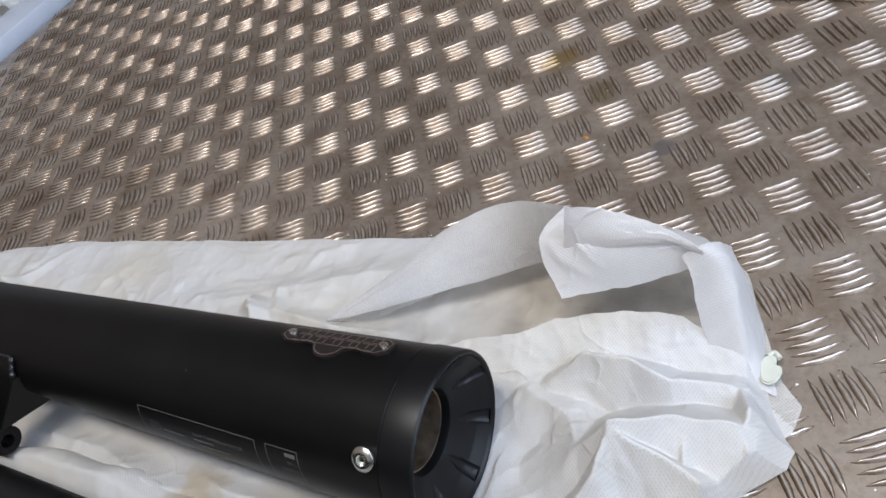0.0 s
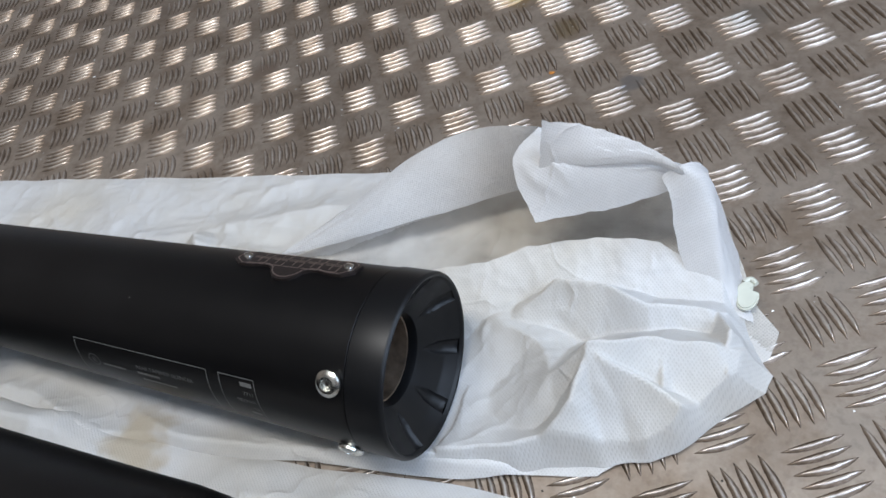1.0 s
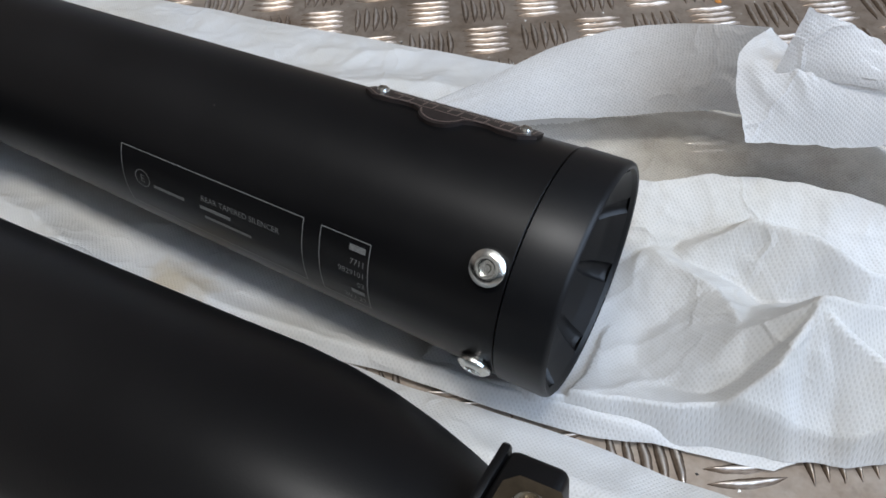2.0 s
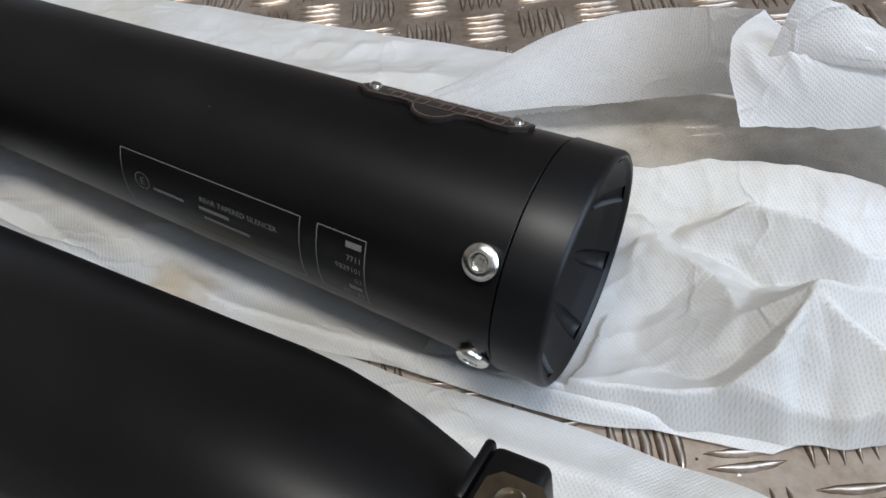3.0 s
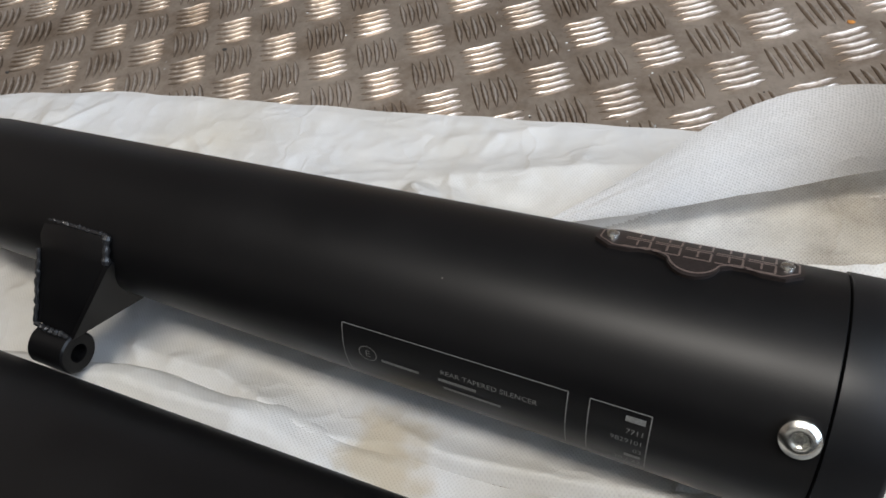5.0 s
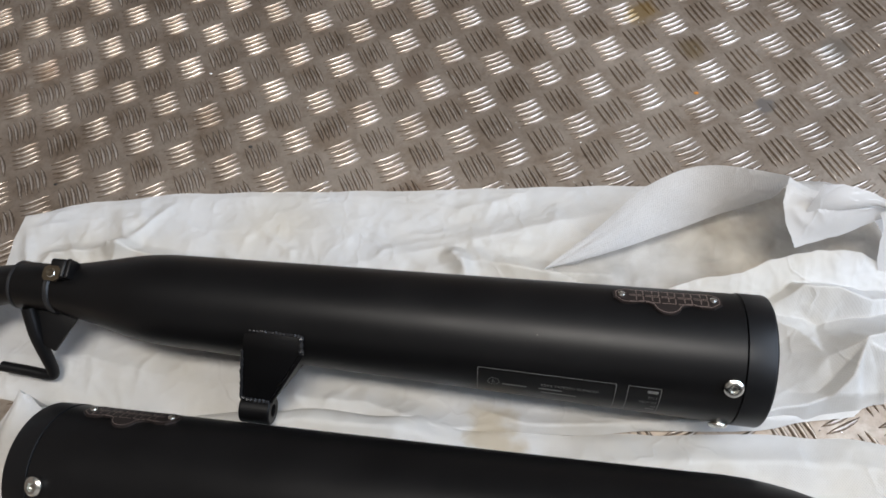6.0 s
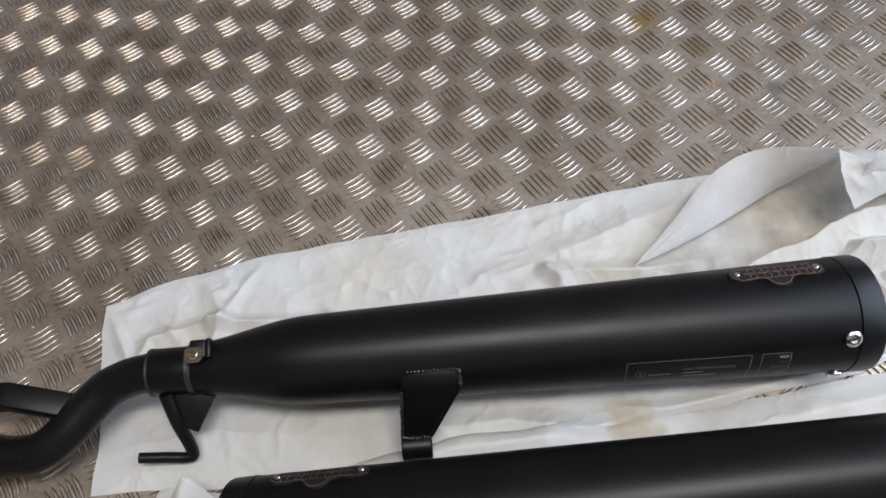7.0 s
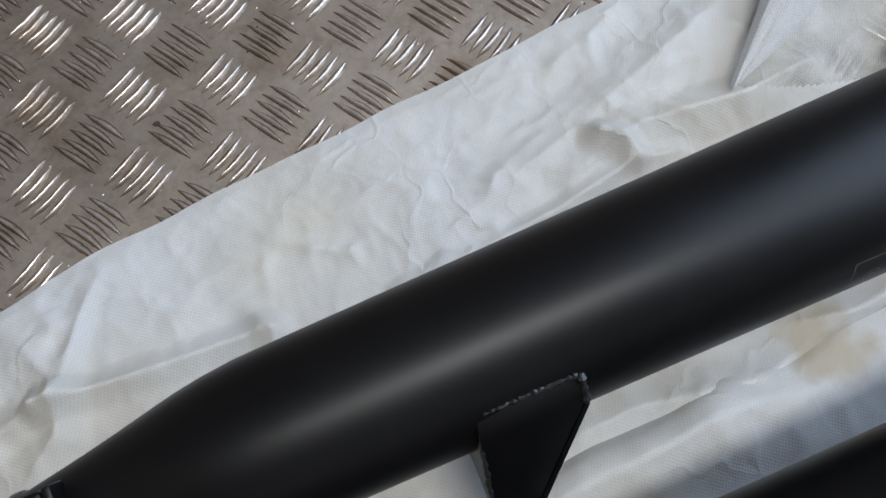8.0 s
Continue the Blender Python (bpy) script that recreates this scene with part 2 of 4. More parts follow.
# ---------------------------------------------------------------- mesh helpers


def mesh_from(name, verts, faces, mat, smooth=True):
    me = bpy.data.meshes.new(name)
    me.from_pydata([tuple(v) for v in verts], [], faces)
    me.materials.append(mat)
    if smooth:
        me.polygons.foreach_set("use_smooth", [True] * len(me.polygons))
    me.update()
    return me


def child(name, me, parent=None, label="", m=None):
    ob = new(name, me)
    if parent is not None:
        ob.parent = parent
    if m is not None:
        ob.matrix_basis = m
    if label:
        tagged(ob, label)
    return ob


def part(name, bm, mat, parent, label="", smooth=True):
    me = bpy.data.meshes.new(name)
    bmesh.ops.recalc_face_normals(bm, faces=bm.faces)
    bm.to_mesh(me)
    bm.free()
    me.materials.append(mat)
    if smooth:
        me.polygons.foreach_set("use_smooth", [True] * len(me.polygons))
        me.set_sharp_from_angle(angle=radians(35))
    return child(name, me, parent, label)


def box_bm(sx, sy, sz, m=None, bevel=0.0, segments=2):
    bm = bmesh.new()
    bmesh.ops.create_cube(bm, size=1.0, matrix=(m or Matrix()) @ Matrix.Diagonal((sx, sy, sz, 1.0)))
    if bevel:
        bmesh.ops.bevel(bm, geom=list(bm.edges), offset=bevel, segments=segments, profile=0.5, affect="EDGES")
    return bm


def lathe(profile, segments=96, axis="X"):
    """Surface of revolution round the x axis from (x, r) pairs; open at both ends."""
    bm = bmesh.new()
    rings = []
    for x, r in profile:
        rings.append([bm.verts.new((x, r * math.sin(a), r * math.cos(a))) for a in (2 * math.pi * i / segments for i in range(segments))])
    for a, b in zip(rings, rings[1:]):
        for i in range(segments):
            j = (i + 1) % segments
            bm.faces.new((a[i], b[i], b[j], a[j]))
    return bm


def tube_bm(points, radius, segments=24, sub=8, caps=True, radii=None):
    """A round tube along a smooth curve through the points."""
    P = [Vector(p) for p in points]
    line, rad = [], []
    for i in range(len(P) - 1):
        a, b, c, d = P[max(i - 1, 0)], P[i], P[i + 1], P[min(i + 2, len(P) - 1)]
        r0, r1 = (radii[i], radii[i + 1]) if radii else (radius, radius)
        for k in range(sub):
            t = k / sub
            line.append(0.5 * ((2 * b) + (c - a) * t + (2 * a - 5 * b + 4 * c - d) * t * t + (3 * b - a - 3 * c + d) * t ** 3))
            rad.append(r0 + (r1 - r0) * t)
    line.append(P[-1])
    rad.append(radii[-1] if radii else radius)
    bm = bmesh.new()
    up, rings = Vector((0, 0, 1)), []
    for i, p in enumerate(line):
        d = (line[min(i + 1, len(line) - 1)] - line[max(i - 1, 0)]).normalized()
        if i == 0 and abs(d.dot(up)) > 0.9:
            up = Vector((0, 1, 0))
        side = d.cross(up).normalized()
        up = side.cross(d).normalized()
        rings.append([bm.verts.new(p + rad[i] * (math.cos(a) * side + math.sin(a) * up)) for a in (2 * math.pi * k / segments for k in range(segments))])
    for a, b in zip(rings, rings[1:]):
        for i in range(segments):
            j = (i + 1) % segments
            bm.faces.new((a[i], a[j], b[j], b[i]))
    if caps:
        bm.faces.new(rings[0])
        bm.faces.new(rings[-1])
    return bm


def lerp_list(points, x):
    if x <= points[0][0]:
        return points[0][1]
    for (a, va), (b, vb) in zip(points, points[1:]):
        if x <= b:
            return va + (vb - va) * (x - a) / (b - a)
    return points[-1][1]


# ---------------------------------------------------------------- room shell: unseen walls and ceiling, added to shape light
X0, X1, Y0, Y1, H = -2.4, 1.25, -2.4, 2.5, 2.9
CX, WIDE = (X0 + X1) / 2, X1 - X0 + 0.24


def wall(name, cx, cy, cz, sx, sy, sz, mat=WALL):
    ob = part(name, box_bm(sx, sy, sz, Matrix.Translation((cx, cy, cz))), mat, None, smooth=False)
    return tagged(ob, "unseen plain brown wall, its tone set to tint reflections", "wall", kind="structure")


# the side wall is cut into piers, a sill and a lintel round its opening
wall("wall_north", CX, Y1 + 0.06, H / 2, WIDE, 0.12, H)
wall("wall_west", X0 - 0.06, 0.05, H / 2, 0.12, 4.9, H)
# unseen south wall, made pale to bounce light onto the silencers' near flanks
ob = part("wall_south_bounce", box_bm(WIDE, 0.12, H, Matrix.Translation((CX, Y0 - 0.06, H / 2))), BOUNCE_WALL, None, smooth=False)
tagged(ob, "unseen pale wall added to bounce light onto the silencers", "wall", kind="structure")
wall("wall_east", X1 + 0.06, -1.55, H / 2, 0.12, 1.7, H)
wall("wall_east_pier", X1 + 0.06, 1.9, H / 2, 0.12, 1.2, H)
wall("wall_east_sill", X1 + 0.06, 0.30, 0.30, 0.12, 2.0, 0.6)
wall("wall_east_lintel", X1 + 0.06, 0.30, 2.825, 0.12, 2.0, 0.15)
ob = part("ceiling", box_bm(WIDE, 5.14, 0.1, Matrix.Translation((CX, 0.05, H + 0.05))), CEILING, None, smooth=False)
tagged(ob, "plain grey ceiling, unseen and added above the room", "ceiling", kind="structure")
ob = part("ground", box_bm(WIDE, 5.14, 0.06, Matrix.Translation((CX, 0.05, -0.037))), CONCRETE, None, smooth=False)
tagged(ob, "grey concrete slab beneath the metal floor", "floor", kind="structure")
lamp = tagged(new("ceiling_lamp"), "long white strip lamp fixed under the ceiling", "lamp")
part("housing", box_bm(1.4, 0.46, 0.13, Matrix.Translation((-0.14, -0.28, 2.83)), 0.01), WHITE_PLASTIC, lamp)

# ---------------------------------------------------------------- tread plate floor
LAT_O, LAT_A = Vector((-0.6706, 0.3775)), Vector((0.05306, -0.01071))
LAT_B = Vector((LAT_A.y, -LAT_A.x))
ANGLE = math.atan2(LAT_A.y, LAT_A.x) + radians(45)
FX0, FX1, FY0, FY1 = -1.29, 1.1, -0.55, 1.75


def quintet(rng):
    """Five parallel lens-shaped ridges, long axis along x."""
    verts, faces = [], []
    n, prof = 12, ((-1.25, 0.0), (-0.92, 0.12), (-0.54, 0.60), (-0.15, 0.97), (0.15, 0.97), (0.54, 0.60), (0.92, 0.12), (1.25, 0.0))
    for k in range(5):
        y0 = (k - 2) * BAR_GAP
        l, w, h = BAR_L * (1 + rng.uniform(-0.03, 0.03)), BAR_W * (1 + rng.uniform(-0.06, 0.06)), BAR_H * (1 + rng.uniform(-0.08, 0.08))
        base, bow, skew = len(verts), rng.uniform(0.0009, 0.0016), rng.uniform(-0.0004, 0.0004)
        for i in range(n + 1):
            t = i / n * 2 - 1
            swell = max(0.0, 1 - abs(t) ** 1.9)
            yc = y0 + bow * (t * t - 0.4) + skew * t + rng.uniform(-0.00016, 0.00016)
            dent = 1 - rng.random() ** 4 * 0.22
            for py, pz in prof:
                verts.append((t * l / 2, yc + py * w / 2 * (0.10 + 0.90 * swell), pz * h * dent * min(1.0, swell * 1.6) - 0.0001))
        m = len(prof)
        for i in range(n):
            for j in range(m - 1):
                a = base + i * m + j
                faces.append((a, a + m, a + m + 1, a + 1))
    return verts, faces


def turned(a, place, z=0.0):
    return Matrix.Translation((place[0], place[1], z)) @ Matrix.Rotation(a, 4, "Z")


floor = part("floor", box_bm(FX1 - FX0, FY1 - FY0, 0.004, Matrix.Translation(((FX0 + FX1) / 2, (FY0 + FY1) / 2, -0.002))), PLATE, None, smooth=False)
tagged(floor, "worn grimy aluminium five-bar tread plate floor", "floor", kind="structure")
rng = random.Random(5)
QUINTETS = []
for k in range(6):
    v, f = quintet(rng)
    QUINTETS.append((v, f, mesh_from("tread_ridges", v, f, BAR)))


def lattice(x0, x1, y0, y1):
    for i in range(-60, 61):
        for j in range(-60, 61):
            for half in (0, 1):
                p = LAT_O + LAT_A * (i + half / 2) + LAT_B * (j + half / 2)
                if x0 < p.x < x1 and y0 < p.y < y1:
                    yield p, ANGLE + half * math.pi / 2


cells = [(p, a, rng.randrange(6)) for p, a in lattice(FX0 + 0.015, FX1 - 0.015, FY0 + 0.015, FY1 - 0.015)]
cells.sort(key=lambda c: (c[0] - Vector((-0.42, 0.47))).length)
rest_v, rest_f = [], []
near = []
for n, (p, a, k) in enumerate(cells):
    if n < 300:
        near.append((p, a, k))
    else:
        v, f, _ = QUINTETS[k]
        base, ca, sa = len(rest_v), math.cos(a), math.sin(a)
        rest_v += [(p.x + ca * x - sa * y, p.y + sa * x + ca * y, z) for x, y, z in v]
        rest_f += [tuple(base + q for q in face) for face in f]
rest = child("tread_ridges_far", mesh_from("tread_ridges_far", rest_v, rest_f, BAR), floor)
tagged(rest, "raised bars of the tread plate", kind="stuff")

# loose tread plate panel with a folded edge, lying on the floor
panel = tagged(new("tread_plate_panel"), "loose aluminium tread plate panel with a folded edge", "metal panel")
panel.matrix_basis = turned(radians(-8.5), (-0.012, 0.703), 0.0)
part("sheet", box_bm(0.62, 0.5, 0.003, Matrix.Translation((-0.31, 0.25, 0.0135)), 0.001), PLATE, panel)
part("folded_edge", box_bm(0.62, 0.004, 0.0135, Matrix.Translation((-0.31, 0.0, 0.0075)), 0.001), PLATE, panel, "dark folded edge")
bm = lathe([(0.0, 0.0001), (0.0, 0.004), (-0.0014, 0.0036), (-0.002, 0.0001)], 16)
bmesh.ops.transform(bm, matrix=Matrix.Translation((-0.016, 0.014, 0.015)) @ Matrix.Rotation(radians(90), 4, "Y"), verts=bm.verts)
part("rivet", bm, ZINC, panel)
pv, pf = [], []
inv = panel.matrix_basis.inverted()
for p, a in lattice(-0.8, 0.2, 0.5, 1.4):
    q = inv @ Vector((p.x + 0.02, p.y + 0.013, 0))
    if -0.6 < q.x < -0.02 and 0.02 < q.y < 0.48:
        v, f, _ = QUINTETS[rng.randrange(6)]
        base, ca, sa = len(pv), math.cos(a), math.sin(a)
        pv += [(q.x + ca * x - sa * y, q.y + sa * x + ca * y, z + 0.015) for x, y, z in v]
        pf += [tuple(base + c for c in face) for face in f]
child("ridges", mesh_from("ridges", pv, pf, BAR), panel)

# ---------------------------------------------------------------- silencers
R0, TAPER = 0.0492, 0.0254
U_CAP, U_COLLAR = 0.0205, 0.598


def radius_at(u):
    return R0 - TAPER * u


M_ONE = pose(-0.17, 0.2172, 0.0576, 0, 1.4, 2.2)
M_TWO = pose(-0.6876, 0.0569, 0.0523, -21.6, -7.02, 2.21)
LONGER = 0.016  # the second body runs on a little before its shoulder
INV_ONE = M_ONE.inverted()


def flip(bm, s):
    if s < 0:
        bmesh.ops.scale(bm, vec=(-1, 1, 1), verts=bm.verts)
        bmesh.ops.reverse_faces(bm, faces=bm.faces)
    return bm


def skin(u, arc, lift, s, u_mid):
    """A point on the body: u from the outlet, arc in metres from the top towards -y."""
    r = radius_at(u)
    a = arc / radius_at(u_mid)
    return Vector((-s * u, -(r + lift) * math.sin(a), (r + lift) * math.cos(a)))


def etched_line(bm, u0, a0, u1, a1, w, lift, s, um, n=10):
    du, da = u1 - u0, a1 - a0
    ln = math.hypot(du, da)
    nu, na = -da / ln * w / 2, du / ln * w / 2
    prev = None
    for i in range(n + 1):
        t = i / n
        pair = [bm.verts.new(skin(u0 + du * t + k * nu, a0 + da * t + k * na, lift, s, um)) for k in (1, -1)]
        if prev:
            bm.faces.new((prev[0], pair[0], pair[1], prev[1]))
        prev = pair


def letters(parent, text, x, arc, size, s, um, align="LEFT"):
    """Etched lettering bent onto the body; x runs to the reader's right."""
    cu = bpy.data.curves.new("lettering", "FONT")
    cu.body, cu.size, cu.align_x = text, size, align
    cu.resolution_u = 2
    tmp = bpy.data.objects.new("lettering", cu)
    scene.collection.objects.link(tmp)
    bpy.context.view_layer.update()
    me = bpy.data.meshes.new_from_object(tmp.evaluated_get(bpy.context.evaluated_depsgraph_get()))
    bpy.data.objects.remove(tmp)
    for v in me.vertices:
        xx = x + v.co.x
        v.co = skin(-s * xx, arc - v.co.y, 0.00025, s, um)
    me.materials.clear()
    me.materials.append(ETCH)
    me.name = "lettering"
    return child("lettering", me, parent)


def filled_bar(parent, x0, x1, arc, h, s, um):
    bm = bmesh.new()
    etched_line(bm, -s * x0, arc, -s * x1, arc, h, 0.00025, s, um, 8)
    return part("etched_bar", bm, ETCH, parent)


def silencer(name, m, s, label):
    """s = 1: outlet towards +x; s = -1: mirrored, outlet towards -x."""
    top = tagged(new(name), label, "silencer", "pair of silencers")
    top.matrix_basis = m

    def add(pname, bm, mat, lab="", par=None, smooth=True):
        if s < 0:
            for v in bm.verts:
                u = -v.co.x
                v.co.x -= LONGER * max(0.0, min(1.0, (u - 0.43) / 0.04)) - 0.010 * max(0.0, min(1.0, (u - 0.515) / 0.03))
        return part(pname, flip(bm, s), mat, par or top, lab, smooth)

    # tapered body with a rounded shoulder down to the neck
    prof = [(-U_CAP - 0.0006, radius_at(U_CAP) - 0.004), (-U_CAP - 0.0006, radius_at(U_CAP) - 0.0002), (-U_CAP - 0.0009, radius_at(U_CAP))]
    prof += [(-u, radius_at(u)) for u in (0.05, 0.1, 0.2, 0.3, 0.4, 0.45)]
    prof += [(-0.468, 0.0372), (-0.482, 0.0358), (-0.495, 0.0337), (-0.508, 0.0309), (-0.522, 0.0277), (-0.536, 0.0248), (-0.546, 0.0229), (-0.555, 0.0213), (-0.561, 0.0201), (-0.562, 0.0185)]
    if s < 0:
        # the twin's shoulder is a little fuller
        prof = [(x, r + 0.0008 * math.sin(math.pi * max(0.0, min(1.0, (-x - 0.46) / 0.09)))) for x, r in prof]
    body = add("body", lathe(prof, 128), COAT)
    # outlet cap: outer sleeve, rounded lip and fluted funnel
    ra = radius_at(0.0)
    cap = [(-U_CAP, ra - 0.004), (-U_CAP, ra - 0.0004), (-U_CAP + 0.0003, ra + 0.0001), (-0.0022, ra + 0.0002), (-0.0008, ra - 0.0003), (0.0, ra - 0.0014), (-0.0004, ra - 0.0024), (-0.0022, ra - 0.0034)]
    # lip, steep outer band, flatter inner cone, rounded edge of the bore
    r1, r0 = ra - 0.0034, 0.0262
    funnel = [(-0.0022 - 0.0062 * t, r1 - (r1 - 0.0395) * t) for t in (k / 6 for k in range(7))]
    funnel += [(-0.0084 - 0.0092 * t, 0.0395 - (0.0395 - r0) * t) for t in (k / 14 for k in range(1, 15))]
    funnel += [(-0.0186, 0.0249), (-0.0206, 0.0243), (-0.0250, 0.0242)]
    bm = lathe(cap, 128)
    capo = add("outlet_cap", bm, SATIN, "satin black bevelled outlet cap")
    bm = bmesh.new()
    seg, rings = 240, []
    for x, r in funnel:
        ring = []
        for i in range(seg):
            a = 2 * math.pi * i / seg
            # eight leaf-shaped flutes, pointed near the bore and open at the lip
            w = (a * 8 / (2 * math.pi) + 0.5) % 1.0 - 0.5
            t = (r - r0) / (r1 - r0)
            d = 0.0
            if t > 0.08:
                half = 0.13 * math.sin(math.pi / 2 * min(1.0, (t - 0.08) / 0.62)) ** 0.8
                if abs(w) < half:
                    d = 0.0023 * (half / 0.13) * math.sqrt(1 - (w / half) ** 2)
            if x > -0.0030:
                d *= 0.7
            ring.append(bm.verts.new((x - d * 0.85, (r + d * 0.45) * math.sin(a), (r + d * 0.45) * math.cos(a))))
        rings.append(ring)
    for a, b in zip(rings, rings[1:]):
        for i in range(seg):
            j = (i + 1) % seg
            bm.faces.new((a[i], b[i], b[j], a[j]))
    add("funnel", bm, SATIN, "fluted funnel of the outlet", capo)
    # perforated inner tube with a warm sheen, closed deep inside
    bm = lathe([(-0.0245, 0.0246), (-0.0240, 0.0240), (-0.0242, 0.0232), (-0.028, 0.0229), (-0.16, 0.0229), (-0.16, 0.0001)], 64)
    add("inner_tube", bm, TUBE, "bare metal perforated inner tube")
    # collar and pipe
    rn = 0.0188
    add("neck", lathe([(-0.555, 0.0190), (-0.5600, rn + 0.0010), (-U_COLLAR + 0.002, rn + 0.0010), (-U_COLLAR, rn), (-U_COLLAR, 0.016)], 64), COAT)
    add("weld_ring", lathe([(-0.5955, 0.0182), (-0.5965, 0.0202), (-0.5985, 0.0203), (-0.6000, 0.0160)], 64), WELD)
    add("weld_ring", lathe([(-0.5610, 0.0194), (-0.5625, 0.0213), (-0.5655, 0.0214), (-0.5672, 0.0194)], 64), WELD)
    world_line = [(-0.757, 0.1946, 0.0722), (-0.772, 0.1943, 0.0712), (-0.790, 0.1925, 0.0672), (-0.810, 0.1860, 0.0615), (-0.827, 0.1715, 0.0565), (-0.843, 0.1540, 0.0520), (-0.864, 0.1400, 0.0480), (-0.889, 0.1370, 0.0455), (-0.912, 0.1390, 0.0440)]
    line = [INV_ONE @ Vector(p) for p in world_line]
    pipe = add("pipe", tube_bm(line, 0.0164, 32, 10, radii=[0.0166] * 7 + [0.0172, 0.0200]), COAT)
    e0, e1 = line[-2], line[-1]
    d = (e1 - e0).normalized()
    frame_m = Matrix.Translation(e1) @ d.to_track_quat("X", "Z").to_matrix().to_4x4()
    bm = lathe([(-0.003, 0.0172), (-0.003, 0.0205), (-0.001, 0.0214), (0.042, 0.0214), (0.045, 0.0205), (0.045, 0.0172)], 48)
    bmesh.ops.transform(bm, matrix=frame_m, verts=bm.verts)
    sleeve = add("band_clamp", bm, BRASS, "gold coloured band clamp on the pipe end")
    lug = frame_m @ Matrix.Rotation(radians(12), 4, "X")
    for dz in (-0.005, 0.005):
        add("lug", box_bm(0.034, 0.013, 0.0025, lug @ Matrix.Translation((0.020, 0.0262, dz)), 0.001), ZINC, "", sleeve)
    bm = bmesh.new()
    bmesh.ops.create_cone(bm, cap_ends=True, segments=6, radius1=0.0062, radius2=0.0062, depth=0.006, matrix=lug @ Matrix.Translation((0.021, 0.0272, 0.0095)))
    add("nut", bm, ZINC, "bright zinc nut", sleeve, smooth=False)
    bm = bmesh.new()
    bmesh.ops.create_cone(bm, cap_ends=True, segments=20, radius1=0.0031, radius2=0.0027, depth=0.030, matrix=lug @ Matrix.Translation((0.021, 0.0272, 0.001)))
    add("bolt", bm, ZINC, "", sleeve)
    # angled box-section arm welded on the bend
    arm_line = [(-0.842, 0.1735, 0.0560), (-0.892, 0.1825, 0.0660), (-0.938, 0.1825, 0.0655)]
    q = [INV_ONE @ Vector(p) for p in arm_line]
    bm = bmesh.new()
    loops = []
    for i, p in enumerate(q):
        dd = (q[min(i + 1, 2)] - q[max(i - 1, 0)]).normalized()
        side = dd.cross(Vector((0, 0, 1))).normalized()
        upv = side.cross(dd)
        wd, ht = (0.0105, 0.0095)
        loops.append([bm.verts.new(p + side * wd * a + upv * ht * b) for a, b in ((-1, -1), (1, -1), (1, 1), (-1, 1))])
    for a, b in zip(loops, loops[1:]):
        for i in range(4):
            bm.faces.new((a[i], a[(i + 1) % 4], b[(i + 1) % 4], b[i]))
    bm.faces.new(loops[0]), bm.faces.new(loops[-1])
    bmesh.ops.bevel(bm, geom=list(bm.edges), offset=0.0016, segments=2, profile=0.5, affect="EDGES")
    arm = add("mounting_arm", bm, COAT)
    bm = bmesh.new()
    bmesh.ops.create_cone(bm, cap_ends=True, segments=6, radius1=0.0062, radius2=0.0055, depth=0.002, matrix=Matrix.Translation(q[2] + Vector((0.009, 0, 0.0100))))
    add("nut_insert", bm, NUT, "dull zinc threaded insert", arm, smooth=False)
    for w0, w1 in ((q[0] + Vector((0.001, -0.0105, 0.0085)), q[0] + Vector((0.006, 0.009, 0.0085))),):
        add("weld_bead", tube_bm([w0, (w0 + w1) / 2 + Vector((0.002, 0, 0.0006)), w1], 0.0022, 10, 8), WELD, "", arm)
    # clamp lug on top of the neck with its captive nut
    k = Matrix.Translation((-0.5512, 0.0052, 0.0262)) @ Matrix.Rotation(radians(12), 4, "X")
    clamp = add("clamp_block", box_bm(0.0138, 0.0160, 0.0130, k, 0.0022, 3), COAT)
    add("clamp_cheek", box_bm(0.0036, 0.0160, 0.0140, k @ Matrix.Translation((0.0088, 0.0005, -0.0004)), 0.0011), COAT, "", clamp)
    kn = k @ Matrix.Translation((-0.0028, -0.0050, 0.0068))
    bm = box_bm(0.0140, 0.0125, 0.0016, kn)
    bmesh.ops.bevel(bm, geom=[e for e in bm.edges if abs((kn.inverted() @ e.verts[0].co).z - (kn.inverted() @ e.verts[1].co).z) > 0.001], offset=0.0026, segments=1, profile=0.5, affect="EDGES")
    nut = add("nut_plate", bm, NUT, "brownish zinc captive nut", clamp, smooth=False)
    bm = lathe([(0.0, 0.0034), (0.0006, 0.0036), (0.0012, 0.0030), (-0.003, 0.0026), (-0.003, 0.0001)], 24)
    bmesh.ops.transform(bm, matrix=kn @ Matrix.Translation((0, 0, 0.0007)) @ Matrix.Rotation(radians(-90), 4, "Y"), verts=bm.verts)
    add("bolt_end", bm, ZINC, "", nut)
    # lower gusset and the bent peg
    g = [INV_ONE @ Vector(p) for p in ((-0.755, 0.1760, 0.0690), (-0.750, 0.1580, 0.0500), (-0.7445, 0.1400, 0.0200), (-0.7500, 0.1365, 0.0165), (-0.7660, 0.1365, 0.0190), (-0.7900, 0.1360, 0.0235))]
    add("peg", tube_bm(g, 0.0048, 20, 8, radii=[0.0062, 0.0058, 0.0050, 0.0048, 0.0047, 0.0046]), COAT)
    gp = [INV_ONE @ Vector(p) for p in ((-0.7580, 0.1800, 0.0660), (-0.7160, 0.1800, 0.0560), (-0.7330, 0.1500, 0.0430), (-0.7480, 0.1550, 0.0460))]
    bm = bmesh.new()
    n = (gp[1] - gp[0]).cross(gp[2] - gp[0]).normalized() * 0.002
    lo, hi = [bm.verts.new(p - n) for p in gp], [bm.verts.new(p + n) for p in gp]
